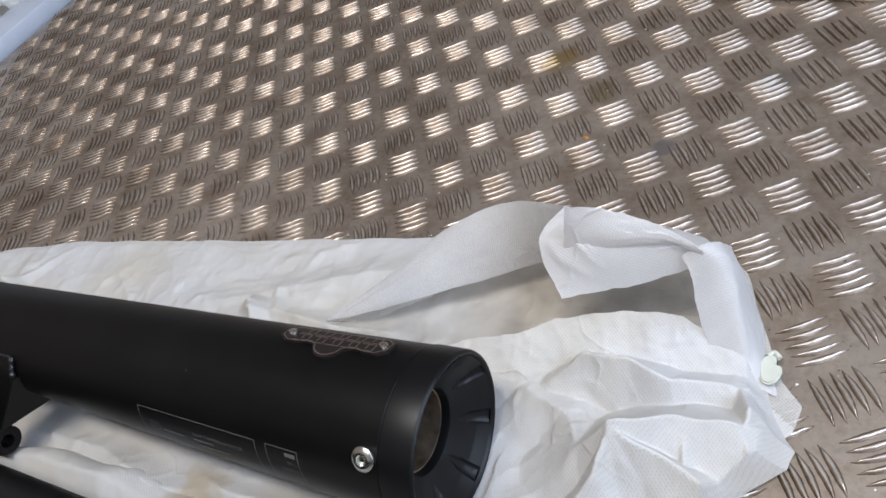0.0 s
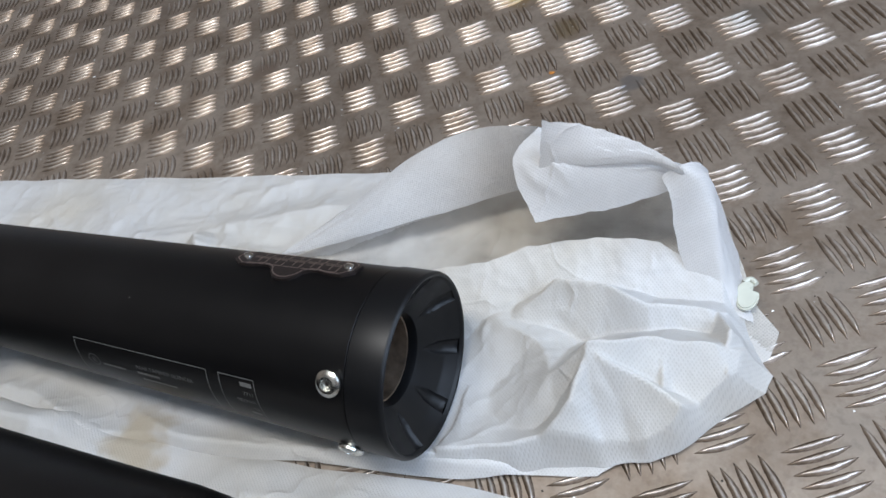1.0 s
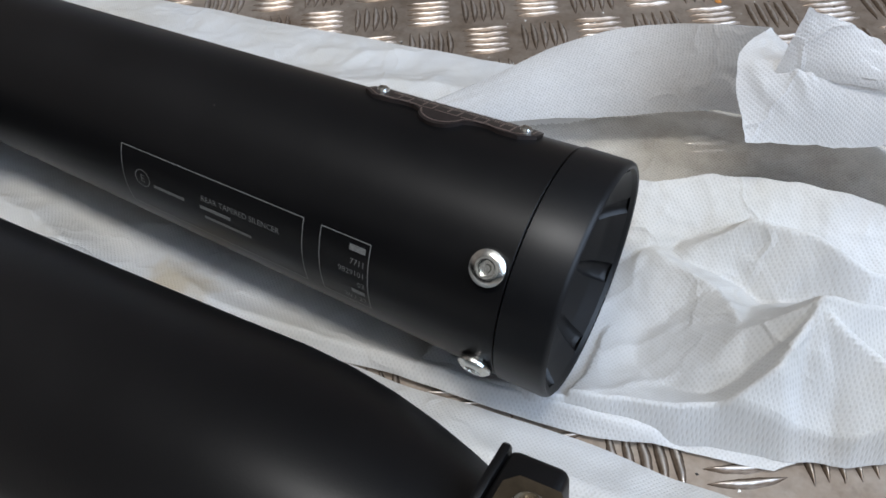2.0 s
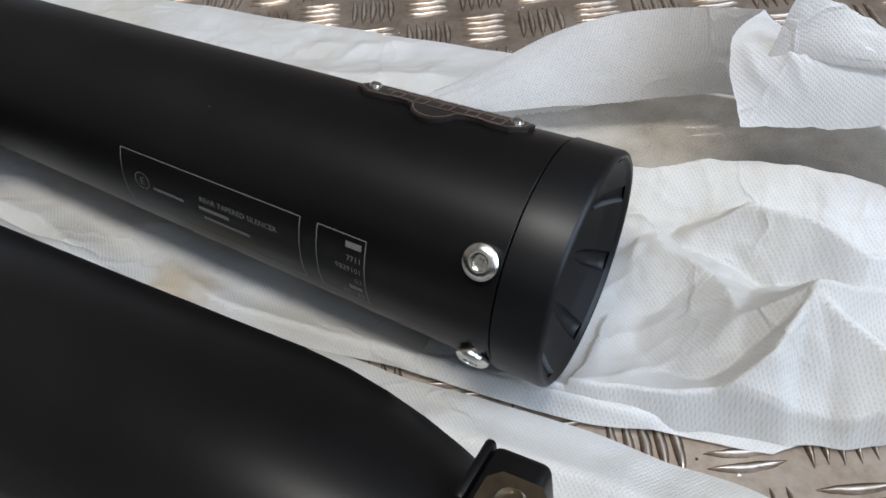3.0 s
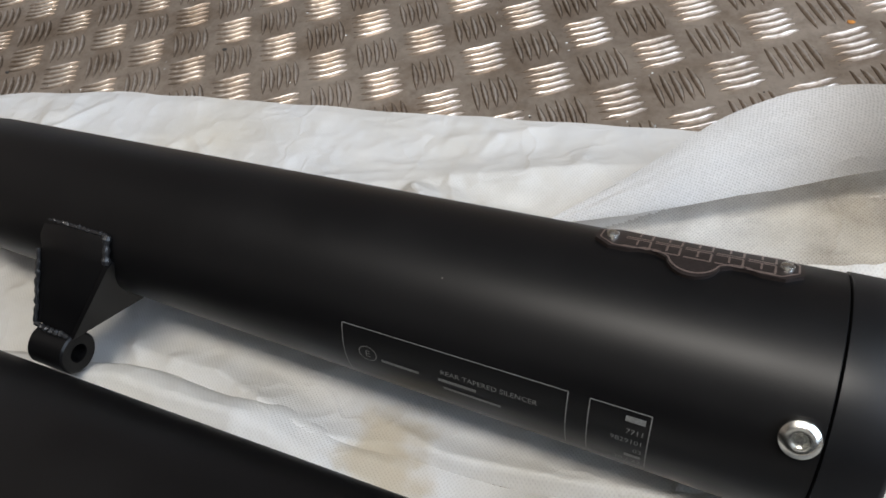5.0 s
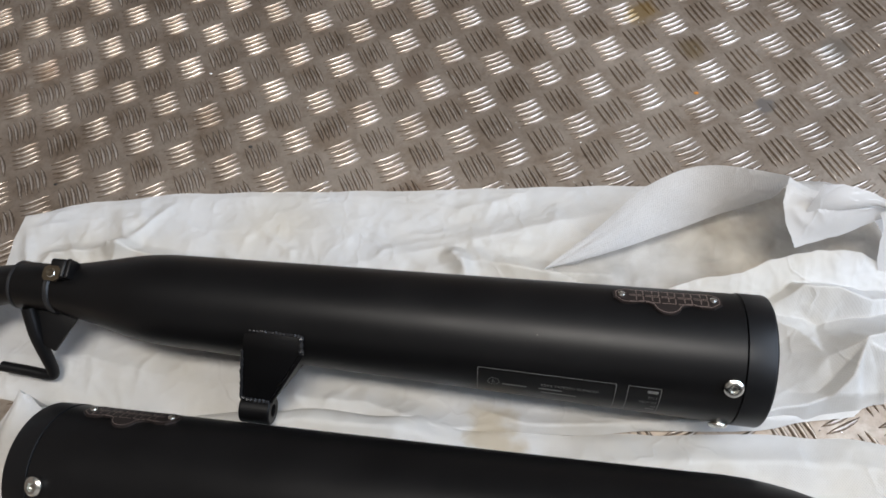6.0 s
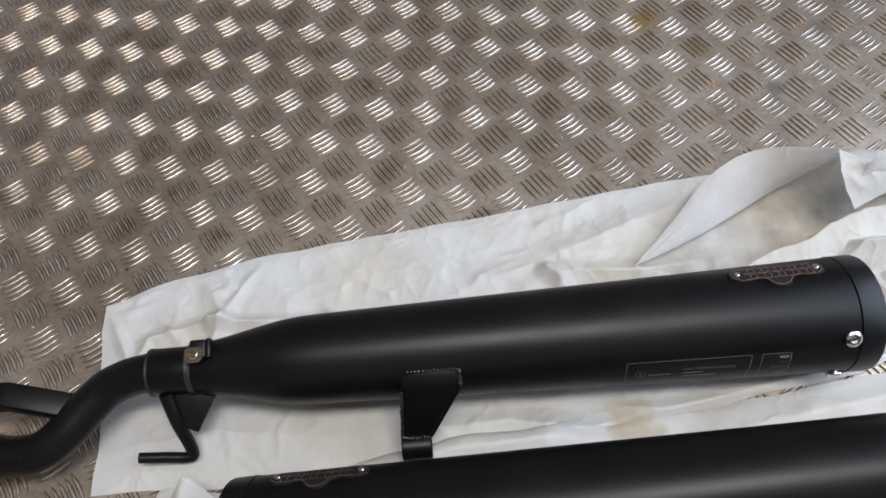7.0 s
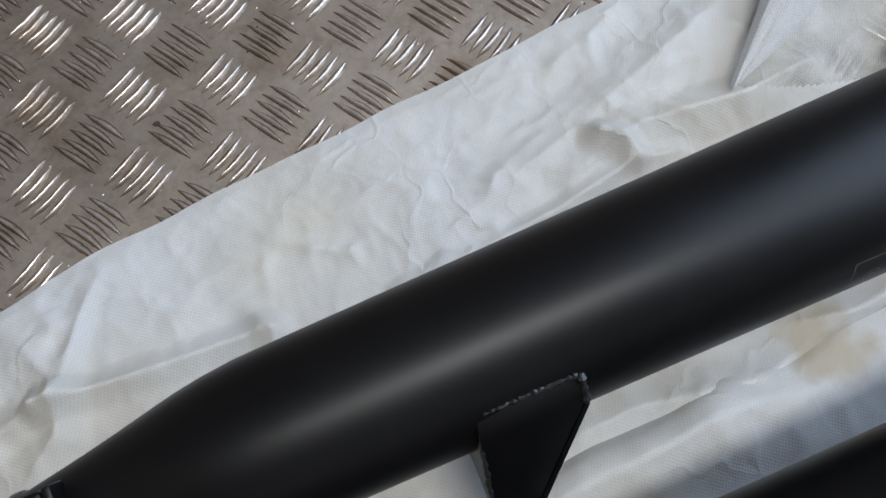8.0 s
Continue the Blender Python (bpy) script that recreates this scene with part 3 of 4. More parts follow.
    bm.faces.new(lo), bm.faces.new(hi)
    for i in range(4):
        bm.faces.new((lo[i], lo[(i + 1) % 4], hi[(i + 1) % 4], hi[i]))
    bmesh.ops.recalc_face_normals(bm, faces=bm.faces)
    bmesh.ops.bevel(bm, geom=list(bm.edges), offset=0.0008, segments=2, profile=0.5, affect="EDGES")
    add("gusset", bm, COAT)
    # hanger bracket: pressed plate on the flank that narrows to a tubular boss
    # rows from the weld on the body down to the boss: welded band, bend, plate
    left_edge = [INV_ONE @ Vector(p) for p in ((-0.5550, 0.1735, 0.0925), (-0.5560, 0.1660, 0.0878), (-0.5566, 0.1620, 0.0815), (-0.5580, 0.1480, 0.0660), (-0.5592, 0.1340, 0.0500))]
    right_edge = [INV_ONE @ Vector(p) for p in ((-0.5100, 0.1735, 0.0940), (-0.5092, 0.1665, 0.0890), (-0.5100, 0.1625, 0.0835), (-0.5235, 0.1485, 0.0650), (-0.5370, 0.1340, 0.0465))]

    def slab(rows, thick, bevel=0.0):
        """A bent plate through rows of points, with thickness."""
        bm = bmesh.new()
        grid = [[bm.verts.new(p) for p in row] for row in rows]
        for a, b in zip(grid, grid[1:]):
            for q0, q1, q2, q3 in zip(a, a[1:], b[1:], b):
                bm.faces.new((q0, q1, q2, q3))
        bmesh.ops.recalc_face_normals(bm, faces=bm.faces)
        bmesh.ops.solidify(bm, geom=list(bm.faces), thickness=thick)
        if bevel:
            bmesh.ops.bevel(bm, geom=[e for e in bm.edges if e.calc_face_angle(0) > 0.9], offset=bevel, segments=2, profile=0.5, affect="EDGES")
        return bm

    brk = add("hanger_bracket", slab([(a, (a + b) / 2, b) for a, b in zip(left_edge, right_edge)], 0.0030, 0.0010), COAT)
    # side webs run back from the plate's edges to the underside of the body
    for edge, foot, root in ((right_edge, (-0.5225, 0.1725, 0.0390), (-0.5110, 0.1780, 0.0800)), (left_edge, (-0.5580, 0.1720, 0.0390), (-0.5565, 0.1780, 0.0800))):
        foot, root = INV_ONE @ Vector(foot), INV_ONE @ Vector(root)
        add("side_web", slab([(edge[2], root), ((edge[2] + edge[4]) / 2, (root + foot) / 2), (edge[4], foot)], 0.0026), COAT, "", brk)
    bc = INV_ONE @ Vector((-0.5482, 0.1300, 0.0360))
    bm = lathe([(-0.0125, 0.0052), (-0.0125, 0.0105), (-0.0115, 0.0115), (0.0115, 0.0115), (0.0125, 0.0105), (0.0125, 0.0052), (-0.0125, 0.0052)], 40)
    bmesh.ops.transform(bm, matrix=Matrix.Translation(bc), verts=bm.verts)
    add("boss", bm, COAT, "", brk)
    bead_rng = random.Random(3)

    def bead(a, b, r, n, lift):
        """A weld of small uneven drops from a to b."""
        pts = [a.lerp(b, i / n) + lift + Vector((bead_rng.uniform(-1, 1), bead_rng.uniform(-1, 1), bead_rng.uniform(-1, 1))) * r * 0.25 for i in range(n + 1)]
        add("weld_bead", tube_bm(pts, r, 8, 2, radii=[r * (1.15 if i % 2 else 0.75) * bead_rng.uniform(0.85, 1.2) for i in range(n + 1)]), WELD, "", brk)

    out = Vector((0, -0.0012, 0.0008))
    bead(left_edge[0], right_edge[0], 0.0012, 30, Vector((0, 0.0002, -0.0002)))
    bead(right_edge[0], right_edge[2], 0.0019, 6, Vector((0.0012, 0, 0.0006)))
    bead(left_edge[4], right_edge[4], 0.0015, 14, out)
    bead(left_edge[2], left_edge[4], 0.0012, 16, out * 0.8)

    # button-head bolts that hold the cap
    for phi in (47, 104):
        a = radians(phi)
        out = Vector((0, -math.sin(a), math.cos(a)))
        mm = Matrix.Translation(Vector((-0.0285, 0, 0)) + out * radius_at(0.0285)) @ out.to_track_quat("X", "Z").to_matrix().to_4x4()
        bm = lathe([(-0.001, 0.0046), (0.0006, 0.0048), (0.0006, 0.0068), (0.0014, 0.0071), (0.0026, 0.0068), (0.0038, 0.0052), (0.0042, 0.0036), (0.0040, 0.0030), (0.0018, 0.0027), (0.0018, 0.0001)], 36)
        bmesh.ops.transform(bm, matrix=mm, verts=bm.verts)
        bolt = add("cap_bolt", bm, ZINC, "zinc plated button-head bolt")
        bm = bmesh.new()
        bmesh.ops.create_cone(bm, cap_ends=True, segments=6, radius1=0.0016, radius2=0.0013, depth=0.0012, matrix=mm @ Matrix.Translation((0.0024, 0, 0)) @ Matrix.Rotation(radians(90), 4, "Y"))
        add("socket", bm, ZINC, "", bolt, smooth=False)
    # emblem: scalloped plate with two rivets, on the far shoulder
    um = 0.075
    arc0 = -radians(30) * radius_at(um)
    half_l = 0.0385
    outline = [(um + half_l, arc0 - 0.004), (um + half_l, arc0 + 0.004), (um + half_l - 0.006, arc0 + 0.0085), (um + 0.024, arc0 + 0.0085), (um + 0.020, arc0 + 0.0068), (um + 0.014, arc0 + 0.0070)]
    outline += [(um + 0.0100 * math.cos(a), arc0 + 0.0075 + 0.0095 * math.sin(a)) for a in (math.pi * t / 14 for t in range(1, 14))]
    outline += [(um - 0.014, arc0 + 0.0070), (um - 0.020, arc0 + 0.0068), (um - 0.024, arc0 + 0.0085), (um - half_l + 0.006, arc0 + 0.0085), (um - half_l, arc0 + 0.004), (um - half_l, arc0 - 0.004), (um - half_l + 0.006, arc0 - 0.0085), (um - 0.02, arc0 - 0.0075), (um + 0.02, arc0 - 0.0075), (um + half_l - 0.006, arc0 - 0.0085)]
    fine = []
    for (a0, b0), (a1, b1) in zip(outline, outline[1:] + outline[:1]):
        steps = max(1, int(math.hypot(a1 - a0, b1 - b0) / 0.003))
        fine += [(a0 + (a1 - a0) * i / steps, b0 + (b1 - b0) * i / steps) for i in range(steps)]
    bm = bmesh.new()
    face = bm.faces.new([bm.verts.new((a, b, 0)) for a, b in fine])
    ext = bmesh.ops.extrude_face_region(bm, geom=[face])
    for v in (g for g in ext["geom"] if isinstance(g, bmesh.types.BMVert)):
        v.co.z = 0.0016
    bmesh.ops.triangulate(bm, faces=bm.faces)
    for cut in range(-8, 9):
        geom = list(bm.verts) + list(bm.edges) + list(bm.faces)
        bmesh.ops.bisect_plane(bm, geom=geom, plane_co=(0, arc0 + cut * 0.0024, 0), plane_no=(0, 1, 0))
    for v in bm.verts:
        v.co = skin(v.co.x, v.co.y, v.co.z, 1, um)
    emb = add("emblem", bm, EMBLEM, "dark bronze riveted emblem plate")
    bm = bmesh.new()
    for (a0, b0), (a1, b1) in zip(fine, fine[1:] + fine[:1]):
        c0, c1 = (um + (a0 - um) * 0.95, arc0 + (b0 - arc0) * 0.9), (um + (a1 - um) * 0.95, arc0 + (b1 - arc0) * 0.9)
        if math.hypot(c1[0] - c0[0], c1[1] - c0[1]) > 1e-5:
            etched_line(bm, *c0, *c1, 0.0007, 0.0019, 1, um, 1)
    for row, cells_n in ((-0.0037, 5), (0.0040, 5)):
        for i in range(cells_n):
            x0 = um - 0.0285 + i * 0.057 / cells_n
            x1 = x0 + 0.057 / cells_n - 0.0016
            ra_, rb_ = arc0 + row - 0.0031, arc0 + row + 0.0031
            glyph = bmesh.new()
            for p0, p1 in (((x0, ra_), (x1, ra_)), ((x0, rb_), (x1, rb_)), ((x0, ra_), (x0, rb_)), (((x0 + x1) / 2, ra_), ((x0 + x1) / 2, rb_ - 0.0016))):
                etched_line(glyph, *p0, *p1, 0.0008, 0.0019, 1, um, 2)
            add("raised_shape", glyph, EMBLEM_LINE, "", emb)
    add("emblem_outline", bm, EMBLEM_LINE, "raised outline", emb)
    for du in (-0.0325, 0.0325):
        c = skin(um + du, arc0, 0.0016, 1, um)
        out = Vector((0, c.y, c.z)).normalized()
        bm = lathe([(0.0, 0.0028), (0.0010, 0.0026), (0.0018, 0.0016), (0.0020, 0.0001)], 20)
        bmesh.ops.transform(bm, matrix=Matrix.Translation(c) @ out.to_track_quat("X", "Z").to_matrix().to_4x4(), verts=bm.verts)
        add("rivet", bm, ZINC, "bright rivet", emb)
    # laser-etched approval frames on the flank
    top_arc, hgt, um = radians(56.5) * radius_at(0.13) + 0.0009, 0.0318, 0.13
    frames = bmesh.new()
    spans = ((0.107, 0.207), (0.0755, 0.0985))
    for a, b in spans:
        for l in ((a, top_arc, b, top_arc), (a, top_arc + hgt, b, top_arc + hgt), (a, top_arc, a, top_arc + hgt), (b, top_arc, b, top_arc + hgt)):
            etched_line(frames, *l, 0.0005, 0.00025, s, um, 14)
    marks = part("etched_frames", frames, ETCH, top, "pale laser-etched frames")
    # reader's left end of each frame in local x
    left_big = -s * 0.207 if s > 0 else 0.107
    right_small = -s * 0.0755 if s > 0 else 0.0985
    if s < 0:
        left_big, right_small = 0.107, 0.0985
    ring = bmesh.new()
    cx, ca = left_big + 0.012, top_arc + 0.0135
    for i in range(28):
        t0, t1 = 2 * math.pi * i / 28, 2 * math.pi * (i + 1) / 28
        etched_line(ring, -s * (cx + 0.0042 * math.cos(t0)), ca + 0.0042 * math.sin(t0), -s * (cx + 0.0042 * math.cos(t1)), ca + 0.0042 * math.sin(t1), 0.0005, 0.00025, s, um, 1)
    part("etched_ring", ring, ETCH, marks)
    letters(marks, "E", cx, ca + 0.0019, 0.0055, s, um, "CENTER")
    filled_bar(marks, left_big + 0.0185, left_big + 0.0365, ca + 0.0018, 0.0016, s, um)
    letters(marks, "REAR TAPERED SILENCER", left_big + 0.0465, top_arc + 0.0116, 0.0037, s, um)
    filled_bar(marks, left_big + 0.0455, left_big + 0.0625, top_arc + 0.0150, 0.0018, s, um)
    filled_bar(marks, left_big + 0.0475, left_big + 0.0730, top_arc + 0.0198, 0.0016, s, um)
    filled_bar(marks, right_small - 0.0092, right_small - 0.0018, top_arc + 0.0036, 0.0026, s, um)
    for i, word in enumerate(("7711", "9829101", "03")):
        letters(marks, word, right_small - 0.0014, top_arc + 0.0106 + i * 0.0051, 0.0036, s, um, "RIGHT")
    filled_bar(marks, right_small - 0.0080, right_small - 0.0018, top_arc + 0.0239, 0.0022, s, um)
    letters(marks, "20 / 22", right_small - 0.0014, top_arc + 0.0294, 0.0038, s, um, "RIGHT")
    return top


silencer("silencer", M_ONE, 1, "matt black tapered motorcycle silencer lying on a white fabric bag")
silencer("silencer", M_TWO, -1, "matt black tapered silencer turned the other way beside its twin")

# ---------------------------------------------------------------- fabric bags


def under_silencers(x, y, z):
    """Keeps cloth below the two bodies that lie on it."""
    for m, s in ((M_ONE, 1), (M_TWO, -1)):
        q = m.inverted() @ Vector((x, y, 0.05))
        u = -s * q.x
        if -0.004 < u < 0.55 + (LONGER if s < 0 else 0.0):
            r = (radius_at(max(u, 0)) if u < 0.47 else 0.030) + 0.002
            if abs(q.y) < r:
                c = m @ Vector((q.x, q.y, 0))
                z = min(z, max(0.0025, c.z - math.sqrt(r * r - q.y * q.y)))
    return z


def tent(x, y, line, width, power=1.4):
    """Height of a crease: a polyline of (x, y, height) that falls off on both sides."""
    best = 0.0
    if not (min(p[0] for p in line) - width < x < max(p[0] for p in line) + width and min(p[1] for p in line) - width < y < max(p[1] for p in line) + width):
        return best
    for (ax, ay, ah), (bx, by, bh) in zip(line, line[1:]):
        dx, dy = bx - ax, by - ay
        t = max(0.0, min(1.0, ((x - ax) * dx + (y - ay) * dy) / (dx * dx + dy * dy)))
        d = math.hypot(x - ax - t * dx, y - ay - t * dy)
        if d < width:
            best = max(best, (ah + (bh - ah) * t) * (1 - d / width) ** power)
    return best


def crumple(x, y, seed):
    p = Vector((x * 9, y * 9, seed))
    a = 1 - abs(noise.noise(p)) * 2
    b = 1 - abs(noise.noise(p * 2.7 + Vector((3, 1, 0)))) * 2
    return max(0, a) ** 3 * 0.6 + max(0, b) ** 3 * 0.4 + 0.25 * noise.noise(p * 6)


def pleats(x, y, scale, seed, width):
    """A net of sharp creases, as in cloth that was folded and pressed: one along a crease, nothing between."""
    wob = Vector((noise.noise(Vector((x * 14, y * 14, seed))), noise.noise(Vector((x * 14, y * 14, seed + 5))), 0.0)) * 0.35
    d, _ = noise.voronoi(Vector((x * scale, y * scale * 1.5, seed)) + wob)
    gate = max(0.0, min(1.0, 0.55 + 1.6 * noise.noise(Vector((x * 11, y * 11, seed + 2)))))
    return max(0.0, 1 - (d[1] - d[0]) / width) ** 1.5 * gate


def sheet(name, parent, surf, nu, nv, mat, label="", level=False):
    verts = [surf(i / nu, j / nv) for j in range(nv + 1) for i in range(nu + 1)]
    faces = [(j * (nu + 1) + i, j * (nu + 1) + i + 1, (j + 1) * (nu + 1) + i + 1, (j + 1) * (nu + 1) + i) for j in range(nv) for i in range(nu)]
    me = mesh_from(name, verts, faces, mat)
    P = np.array(verts).reshape(nv + 1, nu + 1, 3)
    U, V = np.zeros((nv + 1, nu + 1)), np.zeros((nv + 1, nu + 1))
    U[:, 1:] = np.cumsum(np.linalg.norm(np.diff(P[:, :, :], axis=1), axis=2), axis=1)
    V[1:] = np.cumsum(np.linalg.norm(np.diff(P, axis=0), axis=2), axis=0)
    U += P[:, :1, 0] - P[:1, :1, 0]
    if level:
        U, V = P[:, :, 0], P[:, :, 1]
    U, V = U.ravel(), V.ravel()
    uv = me.uv_layers.new(name="cloth")
    idx = np.zeros(len(me.loops), dtype=np.int32)
    me.loops.foreach_get("vertex_index", idx)
    flat = np.stack([U[idx], V[idx]], axis=1).astype(np.float32)
    uv.data.foreach_set("uv", flat.ravel())
    return child(name, me, parent, label)


NORTH = [(-0.857, 0.296), (-0.815, 0.312), (-0.760, 0.326), (-0.730, 0.334), (-0.700, 0.339), (-0.650, 0.348), (-0.560, 0.360), (-0.463, 0.373), (-0.390, 0.385), (-0.330, 0.394), (-0.250, 0.403), (-0.170, 0.412), (-0.110, 0.420), (-0.070, 0.418)]
SOUTH = [(-0.840, 0.110), (-0.760, 0.113), (-0.600, 0.108), (-0.420, 0.130), (-0.361, 0.146), (-0.309, 0.153), (-0.253, 0.164), (-0.177, 0.177), (-0.139, 0.187), (-0.092, 0.203), (-0.060, 0.215), (-0.010, 0.250)]
WEST = [(0.0, -0.838), (0.2, -0.838), (0.5, -0.846), (0.85, -0.857), (1.0, -0.857)]
EAST = [(0.0, -0.085), (0.12, -0.042), (0.26, -0.014), (0.36, -0.012), (0.46, -0.023), (0.55, -0.030), (0.75, -0.044), (0.9, -0.056), (1.0, -0.074)]
CREASES = [
    ([(-0.753, 0.307, 0.003), (-0.735, 0.271, 0.012), (-0.742, 0.250, 0.010), (-0.761, 0.235, 0.004)], 0.016),
    ([(-0.747, 0.268, 0.011), (-0.693, 0.265, 0.009), (-0.634, 0.264, 0.008), (-0.622, 0.262, 0.0)], 0.012),
    ([(-0.817, 0.227, 0.005), (-0.805, 0.253, 0.010), (-0.770, 0.262, 0.006), (-0.747, 0.268, 0.010)], 0.014),
    ([(-0.856, 0.292, 0.0), (-0.840, 0.265, 0.005), (-0.828, 0.243, 0.006), (-0.822, 0.225, 0.003)], 0.010),
    ([(-0.636, 0.276, 0.003), (-0.626, 0.262, 0.011), (-0.629, 0.253, 0.006)], 0.012),
    ([(-0.700, 0.333, 0.0), (-0.716, 0.312, 0.005), (-0.728, 0.290, 0.007), (-0.735, 0.271, 0.006)], 0.010),
    ([(-0.559, 0.258, 0.005), (-0.508, 0.262, 0.007), (-0.461, 0.268, 0.007), (-0.410, 0.278, 0.009), (-0.378, 0.277, 0.005)], 0.009),
    ([(-0.421, 0.303, 0.002), (-0.412, 0.300, 0.006), (-0.405, 0.279, 0.005)], 0.013),
    ([(-0.57, 0.35, 0.001), (-0.53, 0.31, 0.0045), (-0.545, 0.27, 0.003)], 0.026),
    ([(-0.52, 0.28, 0.004), (-0.43, 0.31, 0.009), (-0.34, 0.345, 0.010), (-0.28, 0.37, 0.003)], 0.026),
    ([(-0.44, 0.285, 0.008), (-0.39, 0.298, 0.012), (-0.33, 0.292, 0.018), (-0.28, 0.30, 0.010)], 0.020),
    ([(-0.42, 0.30, 0.012), (-0.405, 0.285, 0.006)], 0.014),
    ([(-0.56, 0.15, 0.004), (-0.47, 0.155, 0.010), (-0.40, 0.142, 0.012), (-0.36, 0.15, 0.004)], 0.018),
    ([(-0.38, 0.165, 0.004), (-0.33, 0.155, 0.012), (-0.26, 0.168, 0.008), (-0.19, 0.182, 0.010), (-0.13, 0.192, 0.012)], 0.016),
    ([(-0.82, 0.15, 0.003), (-0.73, 0.16, 0.008), (-0.62, 0.15, 0.003)], 0.03),
]


crease_rng = random.Random(21)
for _ in range(70):
    cx, cy = crease_rng.uniform(-0.84, -0.20), crease_rng.uniform(0.14, 0.39)
    ang, ln, ht = crease_rng.gauss(0.45, 0.8), crease_rng.uniform(0.02, 0.07), crease_rng.uniform(0.0012, 0.0040)
    dx, dy = math.cos(ang) * ln / 2, math.sin(ang) * ln / 2
    k = crease_rng.uniform(-0.008, 0.008)
    CREASES.append(([(cx - dx, cy - dy, 0.0), (cx + k, cy - k, ht), (cx + dx, cy + dy, 0.0)], crease_rng.uniform(0.006, 0.012)))


def bag_one(s, v):
    x = lerp_list(WEST, v) * (1 - s) + lerp_list(EAST, v) * s
    y = lerp_list(SOUTH, x) * (1 - v) + lerp_list(NORTH, x) * v
    x += 0.0025 * noise.noise(Vector((x * 30, y * 30, 4)))
    y += 0.0030 * noise.noise(Vector((x * 22, y * 22, 9))) * (1 if v in (0.0, 1.0) else 0.6)
    z = 0.0035 + 0.0015 * max(0.0, crumple(x, y, 1.7)) + 0.0010 * max(0.0, crumple(x * 3, y * 3, 6.1))
    z += 0.0012 * pleats(x, y, 13.0, 3.0, 0.24) + 0.0005 * pleats(x, y, 34.0, 7.0, 0.30)
    for line, w in CREASES:
        z += 0.86 * tent(x, y, line, w)
    rim = min(1.0, min(v, 1 - v, s, 1 - s) / 0.03)
    z = 0.0026 + (z - 0.0026) * (0.3 + 0.7 * rim)
    return (x, y, under_silencers(x, y, z))


bag = tagged(new("fabric_bag"), "crumpled white nonwoven fabric bag spread on the tread plate", "bag", "fabric bags")
body_ob = sheet("bag_body", bag, bag_one, 460, 160, FABRIC, level=True)

LIP = [(-0.235, 0.285), (-0.208, 0.297), (-0.176, 0.302), (-0.155, 0.316), (-0.114, 0.333), (-0.079, 0.337), (-0.040, 0.325), (-0.010, 0.305)]
RIDGES = [
    ([(-0.235, 0.290, 0.018), (-0.176, 0.303, 0.030), (-0.150, 0.318, 0.032), (-0.114, 0.334, 0.030), (-0.070, 0.338, 0.026), (-0.030, 0.325, 0.010)], 0.045, 1.2),
    ([(-0.145, 0.285, 0.018), (-0.128, 0.296, 0.034), (-0.098, 0.297, 0.036), (-0.075, 0.292, 0.030), (-0.045, 0.300, 0.022), (-0.022, 0.306, 0.006)], 0.026, 1.3),
    ([(-0.112, 0.236, 0.034), (-0.092, 0.244, 0.060), (-0.066, 0.262, 0.046), (-0.037, 0.270, 0.036), (-0.016, 0.280, 0.016)], 0.040, 1.25),
    ([(-0.092, 0.244, 0.058), (-0.097, 0.222, 0.040), (-0.108, 0.205, 0.022), (-0.150, 0.192, 0.014), (-0.180, 0.184, 0.010)], 0.026, 1.3),
    ([(-0.090, 0.243, 0.056), (-0.062, 0.240, 0.040), (-0.040, 0.236, 0.026), (-0.022, 0.246, 0.012)], 0.028, 1.4),
    ([(-0.062, 0.262, 0.040), (-0.056, 0.245, 0.030), (-0.060, 0.225, 0.014)], 0.016, 1.3),
    ([(-0.040, 0.300, 0.020), (-0.032, 0.282, 0.034), (-0.030, 0.262, 0.028), (-0.020, 0.252, 0.010)], 0.018, 1.4),
    ([(-0.160, 0.275, 0.014), (-0.130, 0.262, 0.020), (-0.112, 0.240, 0.030)], 0.030, 1.2),
]


def mouth(s, v):
    x = -0.232 + (lerp_list(EAST, 0.1 + 0.5 * v) + 0.002 + 0.232) * s
    y0, y1 = lerp_list(SOUTH, x) + 0.003, lerp_list(LIP, x)
    y = y0 + (y1 - y0) * v
    z = 0.008 + 0.0022 * max(0.0, crumple(x * 1.3, y * 1.3, 8.2)) + 0.0010 * max(0.0, crumple(x * 3.5, y * 3.5, 2.2)) + 0.0010 * pleats(x, y, 17.0, 4.0, 0.26) + 0.0004 * pleats(x, y, 45.0, 9.0, 0.30)
    peak = 0.0
    for line, w, p in RIDGES:
        peak = max(peak, tent(x, y, line, w, p))
    z += peak * 0.92
    rim = min(1.0, v / 0.05, (1 - s) / 0.06)
    z = 0.004 + (z - 0.004) * max(0.0, rim)
    return (x + 0.002 * noise.noise(Vector((x * 60, y * 60, 1))), y + 0.002 * noise.noise(Vector((y * 60, x * 60, 3))), max(under_silencers(x, y, z), 0.003))


# inside the open mouth only one sheer layer covers the floor
body_ob.data.materials.append(FABRIC_SHEER)
for poly in body_ob.data.polygons:
    c = poly.center
    low_line = lerp_list(LIP, c.x) - 0.012 if c.x > -0.235 else 0.296 - (c.x + 0.337) * 0.20
    if -0.330 < c.x and low_line < c.y < 0.296 + (c.x + 0.337) * 0.463 + 0.003 + 0.034 * max(0.0, min(1.0, (c.x + 0.31) / 0.13)):
        poly.material_index = 1

sheet("mouth_fold", bag, mouth, 170, 120, FABRIC, "crumpled upper layer at the bag's mouth", level=True)


